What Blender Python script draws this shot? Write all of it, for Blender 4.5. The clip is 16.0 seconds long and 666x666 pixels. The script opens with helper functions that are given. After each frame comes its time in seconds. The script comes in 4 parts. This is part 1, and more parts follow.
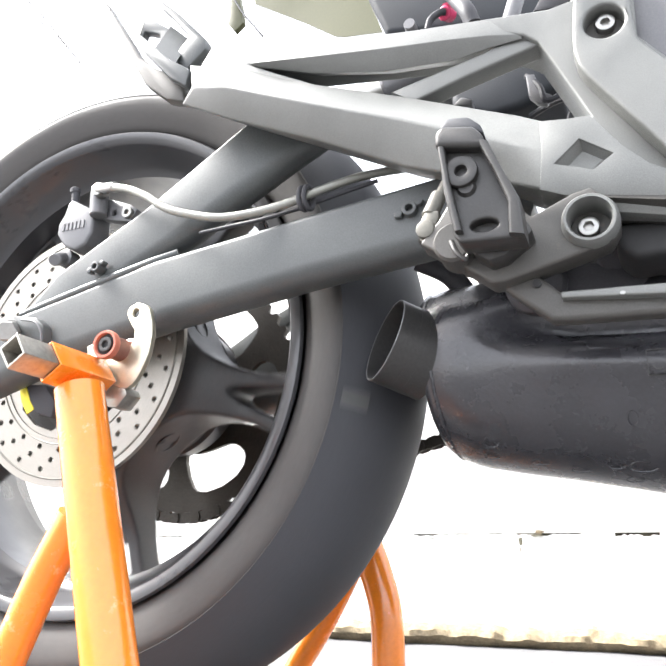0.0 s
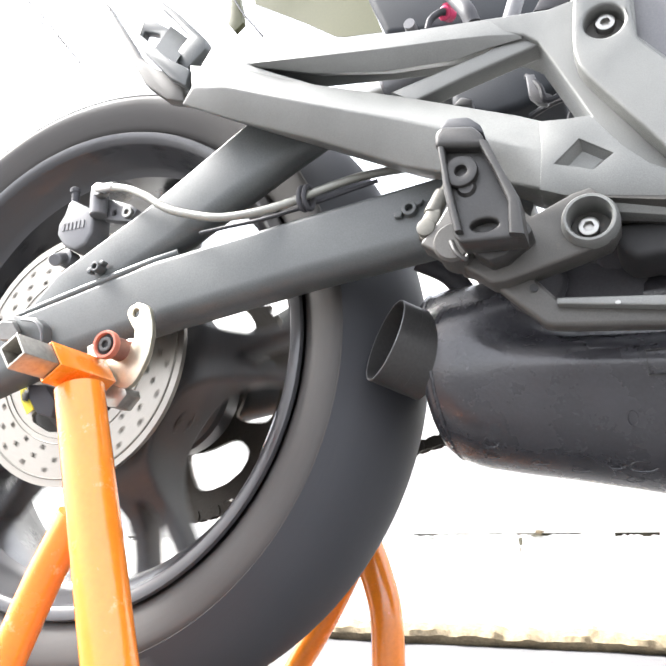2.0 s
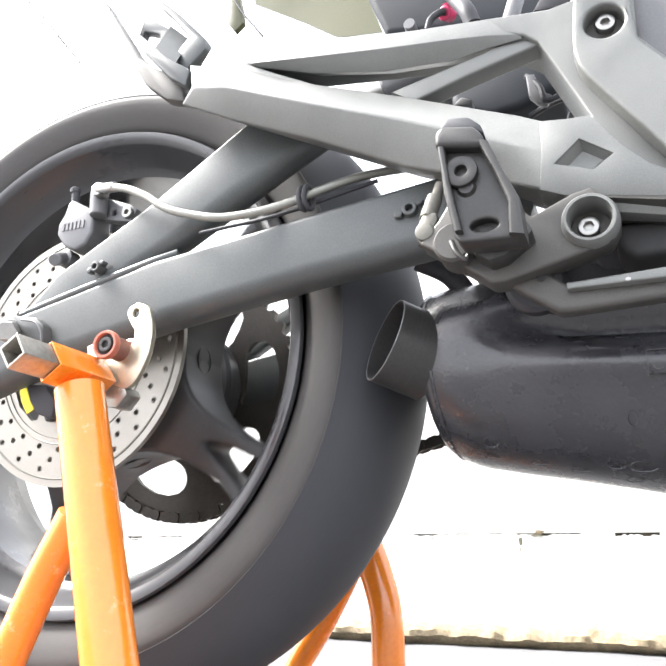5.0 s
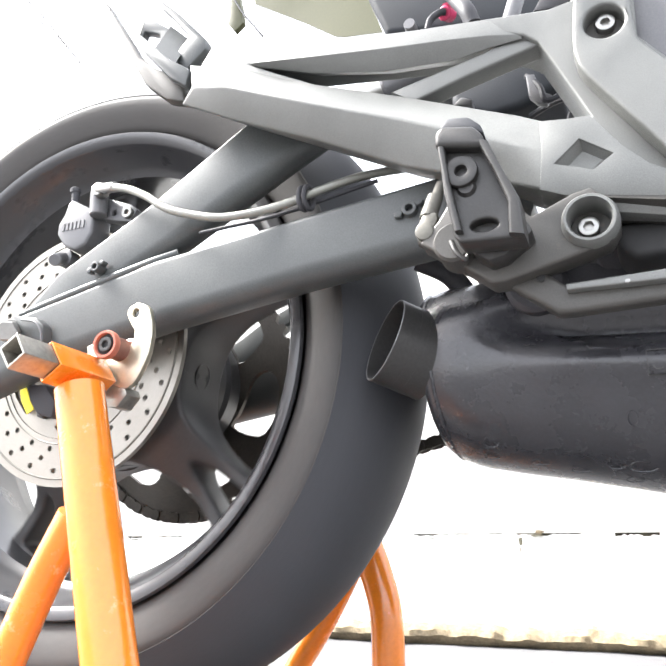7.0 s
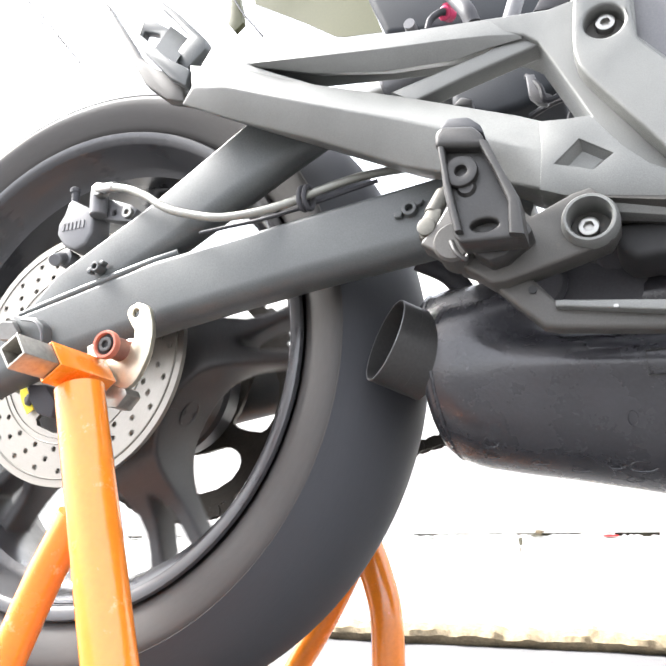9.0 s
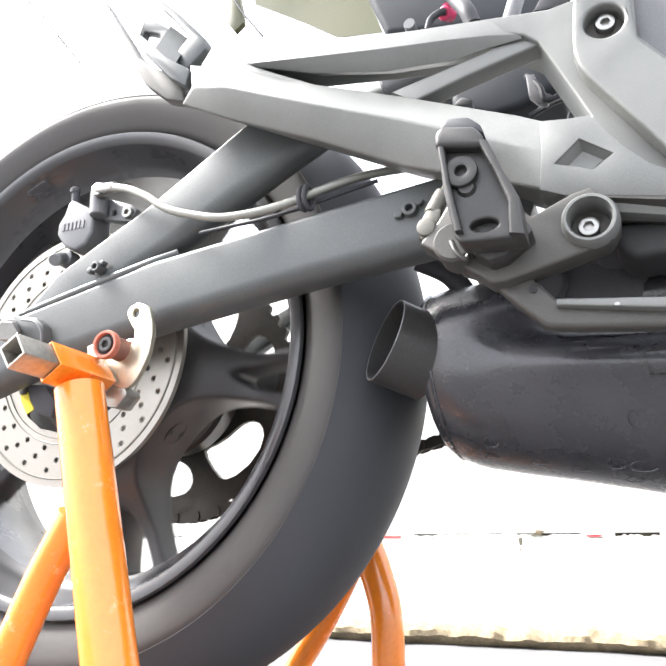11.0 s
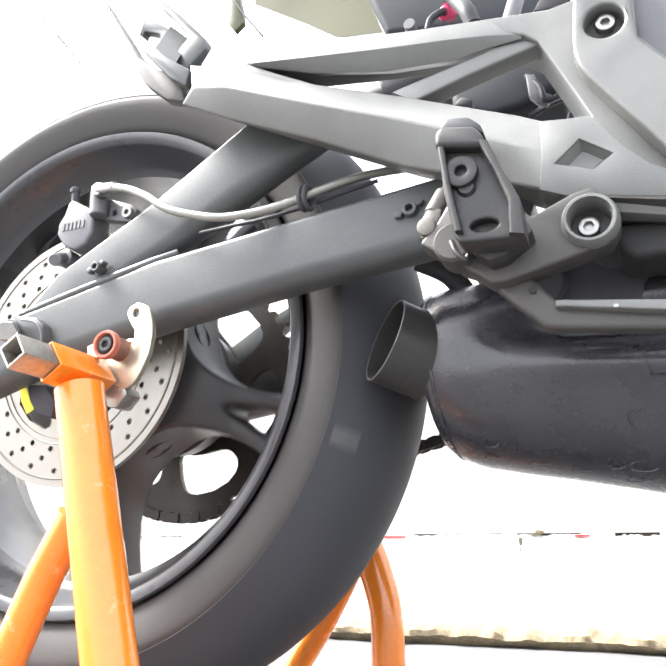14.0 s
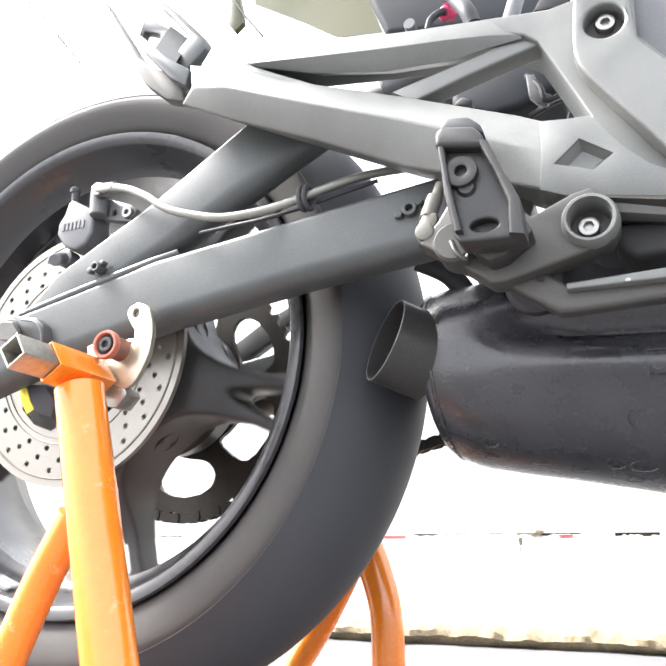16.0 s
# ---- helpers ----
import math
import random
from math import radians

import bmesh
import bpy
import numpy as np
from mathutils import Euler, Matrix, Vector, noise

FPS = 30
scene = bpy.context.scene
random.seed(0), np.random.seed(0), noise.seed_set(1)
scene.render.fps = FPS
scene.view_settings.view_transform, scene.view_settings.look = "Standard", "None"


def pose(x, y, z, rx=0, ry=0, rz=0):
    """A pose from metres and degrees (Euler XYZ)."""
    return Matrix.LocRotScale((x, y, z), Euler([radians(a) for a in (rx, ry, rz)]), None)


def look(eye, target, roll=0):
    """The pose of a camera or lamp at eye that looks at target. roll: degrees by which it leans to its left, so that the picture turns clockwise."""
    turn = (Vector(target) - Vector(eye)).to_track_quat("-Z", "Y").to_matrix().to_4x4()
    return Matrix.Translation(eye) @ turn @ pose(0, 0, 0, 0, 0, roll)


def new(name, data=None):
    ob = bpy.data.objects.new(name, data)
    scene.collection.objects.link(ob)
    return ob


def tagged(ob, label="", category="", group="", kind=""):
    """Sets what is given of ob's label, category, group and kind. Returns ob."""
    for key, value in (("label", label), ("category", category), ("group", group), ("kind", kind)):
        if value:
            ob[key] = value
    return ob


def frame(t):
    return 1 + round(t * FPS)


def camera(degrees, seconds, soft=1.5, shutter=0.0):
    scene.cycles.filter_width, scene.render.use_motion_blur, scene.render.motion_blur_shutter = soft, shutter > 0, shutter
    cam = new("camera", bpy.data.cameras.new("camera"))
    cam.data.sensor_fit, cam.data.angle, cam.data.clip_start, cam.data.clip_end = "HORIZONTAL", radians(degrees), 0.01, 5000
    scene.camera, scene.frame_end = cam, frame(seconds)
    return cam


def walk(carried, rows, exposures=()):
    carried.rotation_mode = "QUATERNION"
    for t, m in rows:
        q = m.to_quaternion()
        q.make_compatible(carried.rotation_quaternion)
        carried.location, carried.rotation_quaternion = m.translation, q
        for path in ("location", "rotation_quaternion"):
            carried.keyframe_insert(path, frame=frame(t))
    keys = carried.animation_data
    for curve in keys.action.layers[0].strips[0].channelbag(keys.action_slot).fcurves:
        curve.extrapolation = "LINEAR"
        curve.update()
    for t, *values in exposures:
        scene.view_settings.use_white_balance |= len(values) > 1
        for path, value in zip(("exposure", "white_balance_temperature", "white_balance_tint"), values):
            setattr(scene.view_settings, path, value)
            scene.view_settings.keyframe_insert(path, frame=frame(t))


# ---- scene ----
H = 0.36    # height of the rear axle over the ground


# ---------------------------------------------------------------- camera
cam = camera(49.82, 16.0, soft=2.0, shutter=0.15)
EYE = pose(0.4438, -0.5562, -0.1642 + H, 90 + 16.743, 0, 22.322)
walk(cam, [(0.0, EYE), (16.0, EYE)])

# ---------------------------------------------------------------- light
sky = bpy.data.worlds.new("sky")
scene.world = sky
sky.use_nodes = True
nt = sky.node_tree
tex = nt.nodes.new("ShaderNodeTexSky")
tex.sky_type = "NISHITA"
tex.sun_disc = False
tex.sun_elevation, tex.sun_rotation = radians(50), radians(-100)
tex.air_density, tex.dust_density, tex.ozone_density = 0.6, 4.0, 0.6
nt.nodes["Background"].inputs["Strength"].default_value = 0.15
haze = nt.nodes.new("ShaderNodeMix")    # bright thin overcast over the blue
haze.data_type = "RGBA"
haze.inputs["Factor"].default_value = 0.8
haze.inputs[7].default_value = (2.85, 2.88, 2.95, 1)
nt.links.new(tex.outputs["Color"], haze.inputs[6])
nt.links.new(haze.outputs[2], nt.nodes["Background"].inputs["Color"])
sun_data = bpy.data.lights.new("sun", "SUN")
sun_data.energy, sun_data.angle, sun_data.color = 2.4, radians(16), (1.0, 0.985, 0.965)
sun = new("sun", sun_data)
sun.matrix_world = look((-2.6, -0.45, 3.1), (0, 0, 0))
scene.view_settings.exposure = 3.08


# ---------------------------------------------------------------- materials
def material(name, colour, rough, metal=0.0, spread=0.15, grain=400.0, patch=18.0, bump=0.1, coat=0.0, stain=None, stain_amount=0.35, distance=0.0004, spec=0.5):
    """A surface with fine grain, larger uneven patches, a bump and, where given, a second colour for dirt."""
    m = bpy.data.materials.new(name)
    m.use_nodes = True
    n, ln = m.node_tree.nodes, m.node_tree.links
    bsdf = n["Principled BSDF"]
    co = n.new("ShaderNodeTexCoord")
    fine = n.new("ShaderNodeTexNoise")
    fine.inputs["Scale"].default_value, fine.inputs["Detail"].default_value = grain, 4
    big = n.new("ShaderNodeTexNoise")
    big.inputs["Scale"].default_value, big.inputs["Detail"].default_value, big.inputs["Roughness"].default_value = patch, 6, 0.65
    for t in (fine, big):
        ln.new(co.outputs["Object"], t.inputs["Vector"])
    add = n.new("ShaderNodeMath")
    add.operation = "ADD"
    ln.new(fine.outputs["Fac"], add.inputs[0])
    ln.new(big.outputs["Fac"], add.inputs[1])
    ramp = n.new("ShaderNodeMapRange")
    ramp.inputs["From Min"].default_value, ramp.inputs["From Max"].default_value = 0.6, 1.4
    ramp.inputs["To Min"].default_value, ramp.inputs["To Max"].default_value = 1 - spread, 1 + spread
    ln.new(add.outputs[0], ramp.inputs["Value"])
    mul = n.new("ShaderNodeVectorMath")
    mul.operation = "SCALE"
    mul.inputs[0].default_value = colour
    ln.new(ramp.outputs[0], mul.inputs["Scale"])
    last = mul.outputs[0]
    if stain:
        spot = n.new("ShaderNodeTexNoise")
        spot.inputs["Scale"].default_value, spot.inputs["Detail"].default_value, spot.inputs["Roughness"].default_value = patch * 2.3, 8, 0.7
        ln.new(co.outputs["Object"], spot.inputs["Vector"])
        sel = n.new("ShaderNodeMapRange")
        sel.inputs["From Min"].default_value, sel.inputs["From Max"].default_value = 0.72 - 0.3 * stain_amount, 0.78 - 0.3 * stain_amount + 0.12
        ln.new(spot.outputs["Fac"], sel.inputs["Value"])
        mix = n.new("ShaderNodeMix")
        mix.data_type = "RGBA"
        ln.new(sel.outputs[0], mix.inputs["Factor"])
        ln.new(last, mix.inputs[6])
        mix.inputs[7].default_value = (*stain, 1)
        last = mix.outputs[2]
    ln.new(last, bsdf.inputs["Base Color"])
    rr = n.new("ShaderNodeMapRange")
    rr.inputs["From Min"].default_value, rr.inputs["From Max"].default_value = 0.3, 0.7
    rr.inputs["To Min"].default_value, rr.inputs["To Max"].default_value = max(0.02, rough - 0.1), min(1, rough + 0.1)
    ln.new(big.outputs["Fac"], rr.inputs["Value"])
    ln.new(rr.outputs[0], bsdf.inputs["Roughness"])
    bsdf.inputs["Metallic"].default_value = metal
    bsdf.inputs["Specular IOR Level"].default_value = spec
    bsdf.inputs["Coat Weight"].default_value = coat
    bsdf.inputs["Coat Roughness"].default_value = 0.12
    bp = n.new("ShaderNodeBump")
    bp.inputs["Strength"].default_value, bp.inputs["Distance"].default_value = bump, distance
    ln.new(fine.outputs["Fac"], bp.inputs["Height"])
    ln.new(bp.outputs["Normal"], bsdf.inputs["Normal"])
    return m


RUBBER = material("tyre_rubber", (0.046, 0.0475, 0.053), 0.66, spread=0.2, grain=600, patch=12, bump=0.25, spec=0.4)
SIDEWALL = material("sidewall_rubber", (0.055, 0.052, 0.05), 0.66, spread=0.2, grain=350, patch=15, spec=0.35)
WHEEL_BLACK = material("wheel_black_paint", (0.038, 0.038, 0.041), 0.32, spread=0.15, grain=500, bump=0.05, coat=0.2)
SPOKE_BLACK = material("spoke_satin_black", (0.04, 0.039, 0.04), 0.42, spread=0.25, grain=500, bump=0.08, spec=0.5, stain=(0.075, 0.066, 0.056), stain_amount=0.15)
RIM_EDGE = material("rim_machined", (0.35, 0.35, 0.36), 0.3, metal=0.9, spread=0.1)
ARM_PAINT = material("swingarm_paint", (0.066, 0.071, 0.071), 0.44, spread=0.3, grain=900, bump=0.25, stain=(0.16, 0.16, 0.155), stain_amount=0.1)
CAST_GREY = material("cast_grey_paint", (0.155, 0.158, 0.151), 0.45, metal=0.3, spread=0.24, grain=1500, patch=22, bump=0.4)
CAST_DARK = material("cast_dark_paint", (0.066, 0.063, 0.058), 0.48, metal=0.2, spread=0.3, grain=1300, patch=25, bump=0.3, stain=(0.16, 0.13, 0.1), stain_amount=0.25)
PLASTIC = material("black_plastic", (0.05, 0.05, 0.055), 0.55, spread=0.2, grain=800, spec=0.2)
PEG_BLACK = material("peg_worn_black", (0.027, 0.026, 0.025), 0.42, spread=0.25, grain=900, patch=60, bump=0.3, stain=(0.075, 0.065, 0.055), stain_amount=0.3)
MUFFLER_BLACK = material("muffler_black_paint", (0.026, 0.026, 0.03), 0.27, spread=0.3, grain=380, patch=30, bump=0.55, stain=(0.05, 0.046, 0.04), stain_amount=0.12, spec=0.62)
PIPE_BLACK = material("pipe_black", (0.042, 0.041, 0.04), 0.42, metal=0.4, spread=0.25, grain=500, bump=0.15)
ORANGE = material("orange_paint", (0.78, 0.215, 0.016), 0.22, spread=0.1, grain=300, patch=25, bump=0.08, coat=0.7, stain=(0.8, 0.56, 0.3), stain_amount=0.36)
BARE_STEEL = material("bare_steel", (0.4, 0.38, 0.34), 0.38, metal=0.9, spread=0.25, grain=300, patch=60, bump=0.2, stain=(0.25, 0.19, 0.12), stain_amount=0.3)
ZINC = material("zinc_plate", (0.57, 0.53, 0.42), 0.36, metal=0.85, spread=0.15, grain=300, patch=70, stain=(0.35, 0.27, 0.16), stain_amount=0.22)
ZINC_GREY = material("dull_zinc", (0.13, 0.125, 0.108), 0.45, metal=0.4, spread=0.2, patch=90, stain=(0.28, 0.24, 0.18), stain_amount=0.3)
DISC_STEEL = material("disc_steel", (0.29, 0.272, 0.245), 0.42, metal=0.9, spread=0.12, grain=900, patch=40)
CHROME = material("bolt_steel", (0.34, 0.335, 0.32), 0.33, metal=0.95, spread=0.1, patch=90)
RED_PLASTIC = material("red_ring", (0.42, 0.13, 0.085), 0.35, spread=0.15, patch=80)
# near-black; in wheel pockets, the pedal hole and below the panel it paints shade
DARK_HOLE = material("dark_recess", (0.022, 0.022, 0.023), 0.7, spread=0.2)
HOSE = material("braided_hose", (0.27, 0.27, 0.245), 0.35, metal=0.5, spread=0.25, grain=1800, patch=80, bump=0.6)
CALIPER = material("caliper_paint", (0.13, 0.13, 0.135), 0.42, metal=0.3, spread=0.15, grain=900, bump=0.3)
CHAIN = material("chain_steel", (0.075, 0.067, 0.058), 0.45, metal=0.7, spread=0.3, patch=90)
YELLOW = material("yellow_label", (0.75, 0.65, 0.02), 0.5, spread=0.1)
FENDER = material("olive_plastic", (0.07, 0.07, 0.028), 0.4, spread=0.12, patch=12)
WALL_WHITE = material("whitewashed_wall", (0.8, 0.79, 0.75), 0.85, spread=0.06, grain=120, patch=5, bump=0.5, distance=0.002, stain=(0.66, 0.63, 0.55), stain_amount=0.08)
CRACK = material("cracked_joint", (0.13, 0.12, 0.085), 0.9, spread=0.4, grain=150, patch=30)
LEDGE = material("weathered_timber", (0.2, 0.16, 0.1), 0.9, spread=0.4, grain=120, patch=14, bump=0.7, distance=0.003, stain=(0.07, 0.055, 0.035), stain_amount=0.6)
CONCRETE = material("grey_concrete", (0.1, 0.1, 0.103), 0.85, spread=0.18, grain=160, patch=9, bump=0.6, distance=0.002, stain=(0.07, 0.069, 0.068), stain_amount=0.5)
RED_TAPE = material("red_plastic", (0.6, 0.05, 0.05), 0.4)
PATCH = material("faded_sticker", (0.105, 0.107, 0.105), 0.5, spread=0.2, patch=60)
SEAT = material("seat_plastic", (0.03, 0.033, 0.038), 0.65, spread=0.2, grain=900, patch=10, spec=0.25)
RED_PLUG = material("pink_red_rubber", (0.55, 0.04, 0.12), 0.4, spread=0.15)
BOBBIN = material("bobbin_brown", (0.2, 0.09, 0.07), 0.4, metal=0.3, spread=0.2, patch=80)
WIRE = material("cable_grey", (0.055, 0.055, 0.06), 0.6)


# ---------------------------------------------------------------- mesh helpers
def thing(name, label, category, x=0.0, y=0.0, z=0.0, group=""):
    e = new(name)
    e.empty_display_size = 0.05
    e.location = (x, y, z)
    return tagged(e, label, category, group)


def part(name, bm, mat, parent, label="", smooth=True, lift=True, angle=35):
    """Links bm as one mesh object under parent. Coordinates are from the axle; lift sets them over the ground."""
    if lift:
        bmesh.ops.translate(bm, verts=bm.verts, vec=(0, 0, H))
    bmesh.ops.recalc_face_normals(bm, faces=bm.faces)
    me = bpy.data.meshes.new(name)
    if smooth:
        for f in bm.faces:
            f.smooth = True
        for e in bm.edges:
            if len(e.link_faces) == 2 and e.calc_face_angle(0) > radians(angle):
                e.smooth = False
    bm.to_mesh(me)
    bm.free()
    mats = mat if isinstance(mat, (list, tuple)) else [mat]
    for m in mats:
        me.materials.append(m)
    ob = new(name, me)
    ob.parent = parent
    if parent is not None and parent.parent is None:
        ob.matrix_parent_inverse = Matrix.Translation(-parent.location)
    if label:
        ob["label"] = label
    return ob


def join(*bms):
    out = bmesh.new()
    for b in bms:
        me = bpy.data.meshes.new("tmp")
        b.to_mesh(me)
        b.free()
        out.from_mesh(me)
        bpy.data.meshes.remove(me)
    return out


def rounded(bm, width, segments=2, limit=30):
    edges = [e for e in bm.edges if len(e.link_faces) == 2 and e.calc_face_angle(0) > radians(limit)]
    bmesh.ops.bevel(bm, geom=edges, offset=width, segments=segments, profile=0.5, affect="EDGES", clamp_overlap=True)
    return bm


def ring(cx, cz, r, n=24, start=0.0, squash=1.0):
    return [(cx + r * math.cos(start + 2 * math.pi * i / n), cz + squash * r * math.sin(start + 2 * math.pi * i / n)) for i in range(n)]


def plate(outline, y0, y1, holes=(), bevel=0.0, segments=2):
    """An upright plate between y0 (near) and y1, of an outline of (x, z) with holes through it."""
    bm = bmesh.new()
    edges = []
    for loop in (outline, *holes):
        vs = [bm.verts.new((x, y0, z)) for x, z in loop]
        edges += [bm.edges.new((vs[i], vs[(i + 1) % len(vs)])) for i in range(len(vs))]
    if holes:
        bmesh.ops.triangle_fill(bm, use_beauty=True, edges=edges)
    else:
        bm.faces.new(bm.verts[:])
    made = bmesh.ops.extrude_face_region(bm, geom=bm.faces[:])
    bmesh.ops.translate(bm, verts=[v for v in made["geom"] if isinstance(v, bmesh.types.BMVert)], vec=(0, y1 - y0, 0))
    if bevel:
        bmesh.ops.recalc_face_normals(bm, faces=bm.faces)
        rounded(bm, bevel, segments)
    return bm


def lathe(profile, n=96, closed=False, centre=(0, 0, 0)):
    """Turns a profile of (y, r) about the y axis."""
    bm = bmesh.new()
    rings = []
    for y, r in profile:
        rings.append([bm.verts.new((centre[0] + r * math.cos(2 * math.pi * i / n), centre[1] + y, centre[2] + r * math.sin(2 * math.pi * i / n))) for i in range(n)])
    pairs = list(zip(rings, rings[1:])) + ([(rings[-1], rings[0])] if closed else [])
    for a, b in pairs:
        for i in range(n):
            bm.faces.new((a[i], a[(i + 1) % n], b[(i + 1) % n], b[i]))
    if not closed:
        for r in (rings[0], rings[-1]):
            bm.faces.new(r)
    return bm


def rod(a, b, r, r2=None, n=20, cap=0.0):
    """A round bar from a to b, its ends chamfered by cap."""
    a, b = Vector(a), Vector(b)
    d = (b - a)
    turn = d.to_track_quat("Z", "Y").to_matrix().to_4x4()
    r2 = r if r2 is None else r2
    stations = [(0, r - cap), (cap, r), (d.length - cap, r2), (d.length, r2 - cap)] if cap else [(0, r), (d.length, r2)]
    bm = bmesh.new()
    rings = [[bm.verts.new(a + (turn @ Vector((q * math.cos(2 * math.pi * i / n), q * math.sin(2 * math.pi * i / n), s)))) for i in range(n)] for s, q in stations]
    for p, q in zip(rings, rings[1:]):
        for i in range(n):
            bm.faces.new((p[i], p[(i + 1) % n], q[(i + 1) % n], q[i]))
    bm.faces.new(rings[0])
    bm.faces.new(rings[-1])
    return bm


def smooth_path(points, steps=8):
    pts = [Vector(p) for p in points]
    pts = [2 * pts[0] - pts[1]] + pts + [2 * pts[-1] - pts[-2]]
    out = []
    for i in range(1, len(pts) - 2):
        p0, p1, p2, p3 = pts[i - 1:i + 3]
        for k in range(steps):
            t = k / steps
            out.append(0.5 * ((2 * p1) + (p2 - p0) * t + (2 * p0 - 5 * p1 + 4 * p2 - p3) * t * t + (3 * p1 - p0 - 3 * p2 + p3) * t ** 3))
    return out + [pts[-2]]


def tube(points, r, n=14, steps=8, r_end=None):
    """A bent round bar along a smooth path."""
    path = smooth_path(points, steps) if steps > 1 else [Vector(p) for p in points]
    bm = bmesh.new()
    rings = []
    side = None
    for i, p in enumerate(path):
        d = (path[min(i + 1, len(path) - 1)] - path[max(i - 1, 0)]).normalized()
        if side is None:
            side = d.orthogonal().normalized()
        side = (side - d * side.dot(d)).normalized()
        up = d.cross(side)
        q = r if r_end is None else r + (r_end - r) * i / (len(path) - 1)
        rings.append([bm.verts.new(p + q * (side * math.cos(2 * math.pi * k / n) + up * math.sin(2 * math.pi * k / n))) for k in range(n)])
    for a, b in zip(rings, rings[1:]):
        for i in range(n):
            bm.faces.new((a[i], a[(i + 1) % n], b[(i + 1) % n], b[i]))
    bm.faces.new(rings[0])
    bm.faces.new(rings[-1])
    return bm


def block(x0, x1, y0, y1, z0, z1, bevel=0.0, segments=2):
    bm = plate([(x0, z0), (x1, z0), (x1, z1), (x0, z1)], y0, y1)
    if bevel:
        bmesh.ops.recalc_face_normals(bm, faces=bm.faces)
        rounded(bm, bevel, segments)
    return bm


def prism(section_a, section_b, bevel=0.0, segments=2):
    """A beam between two like polygons in space."""
    bm = bmesh.new()
    a = [bm.verts.new(p) for p in section_a]
    b = [bm.verts.new(p) for p in section_b]
    n = len(a)
    for i in range(n):
        bm.faces.new((a[i], a[(i + 1) % n], b[(i + 1) % n], b[i]))
    bm.faces.new(a)
    bm.faces.new(b)
    bmesh.ops.recalc_face_normals(bm, faces=bm.faces)
    if bevel:
        rounded(bm, bevel, segments)
    return bm


def socket_bolt(name, x, y, z, r, parent, label="steel socket-head bolt", mat=CHROME):
    """A bolt head that faces the near side, with a hexagonal socket."""
    bm = plate(ring(x, z, r, 24), y, y + r * 0.9, [ring(x, z, r * 0.5, 6)], bevel=r * 0.1)
    base = plate(ring(x, z, r * 0.6, 12), y + r * 0.6, y + r * 0.85)
    ob = part(name, join(bm, base), mat, parent, label)
    return ob


def hex_bolt(name, x, y, z, r, depth, parent, mat=CHROME, label=""):
    bm = join(plate(ring(x, z, r, 6, 0.3), y, y + depth, bevel=r * 0.12), plate(ring(x, z, r * 1.25, 24), y + depth, y + depth + r * 0.2))
    return part(name, bm, mat, parent, label)


def rail(stations, rt, rb, n=4):
    """A beam through stations (top (x, z), bottom (x, z), near y, far y): a box section with top radius rt and bottom radius rb."""
    bm = bmesh.new()
    rings = []
    for top, bot, y0, y1 in stations:
        t, b = Vector((top[0], 0, top[1])), Vector((bot[0], 0, bot[1]))
        up = (t - b).normalized()
        tall, mid = (t - b).length, (y0 + y1) / 2
        pts = []
        for cy, cu, r, a0 in ((y0, tall, rt, 90), (y0, 0, rb, 180), (y1, 0, rb, 270), (y1, tall, rt, 0)):
            r = min(r, tall * 0.49, (y1 - y0) * 0.49)
            sy = r if cy == y0 else -r
            su = -r if cu > 0 else r
            for k in range(n + 1):
                a = radians(a0 + 90 * k / n)
                pts.append((cy + sy + r * math.cos(a), cu + su + r * math.sin(a)))
        rings.append([bm.verts.new(b + up * u + Vector((0, y, 0))) for y, u in pts])
    m = len(rings[0])
    for a, b in zip(rings, rings[1:]):
        for i in range(m):
            bm.faces.new((a[i], a[(i + 1) % m], b[(i + 1) % m], b[i]))
    bm.faces.new(rings[0])
    bm.faces.new(rings[-1])
    return bm


def loft(sections, caps=True):
    """A skin through like sections of points in space."""
    bm = bmesh.new()
    rings = [[bm.verts.new(p) for p in s] for s in sections]
    m = len(rings[0])
    for a, b in zip(rings, rings[1:]):
        for i in range(m):
            bm.faces.new((a[i], a[(i + 1) % m], b[(i + 1) % m], b[i]))
    if caps:
        bm.faces.new(rings[0])
        bm.faces.new(rings[-1])
    return bm


# ---------------------------------------------------------------- ground and wall
def build_ground():
    bm = bmesh.new()
    xs = [-60, -12, -4] + [-2 + 0.05 * i for i in range(81)] + [4, 12, 60]
    ys = [-60, -12, -3] + [-1.2 + 0.05 * i for i in range(49)] + [3, 12, 60]
    grid = [[bm.verts.new((x, y, 0.004 * noise.noise((x * 7, y * 9, 0)) if abs(x) < 3 and abs(y) < 2 else 0)) for x in xs] for y in ys]
    for r, s in zip(grid, grid[1:]):
        for i in range(len(xs) - 1):
            bm.faces.new((r[i], r[i + 1], s[i + 1], s[i]))
    g = part("ground", bm, CONCRETE, None, lift=False)
    tagged(g, "weathered grey concrete ground with pale worn patches", "ground", kind="structure")


WALL_Y = 1.1
JOINT = H - 0.138


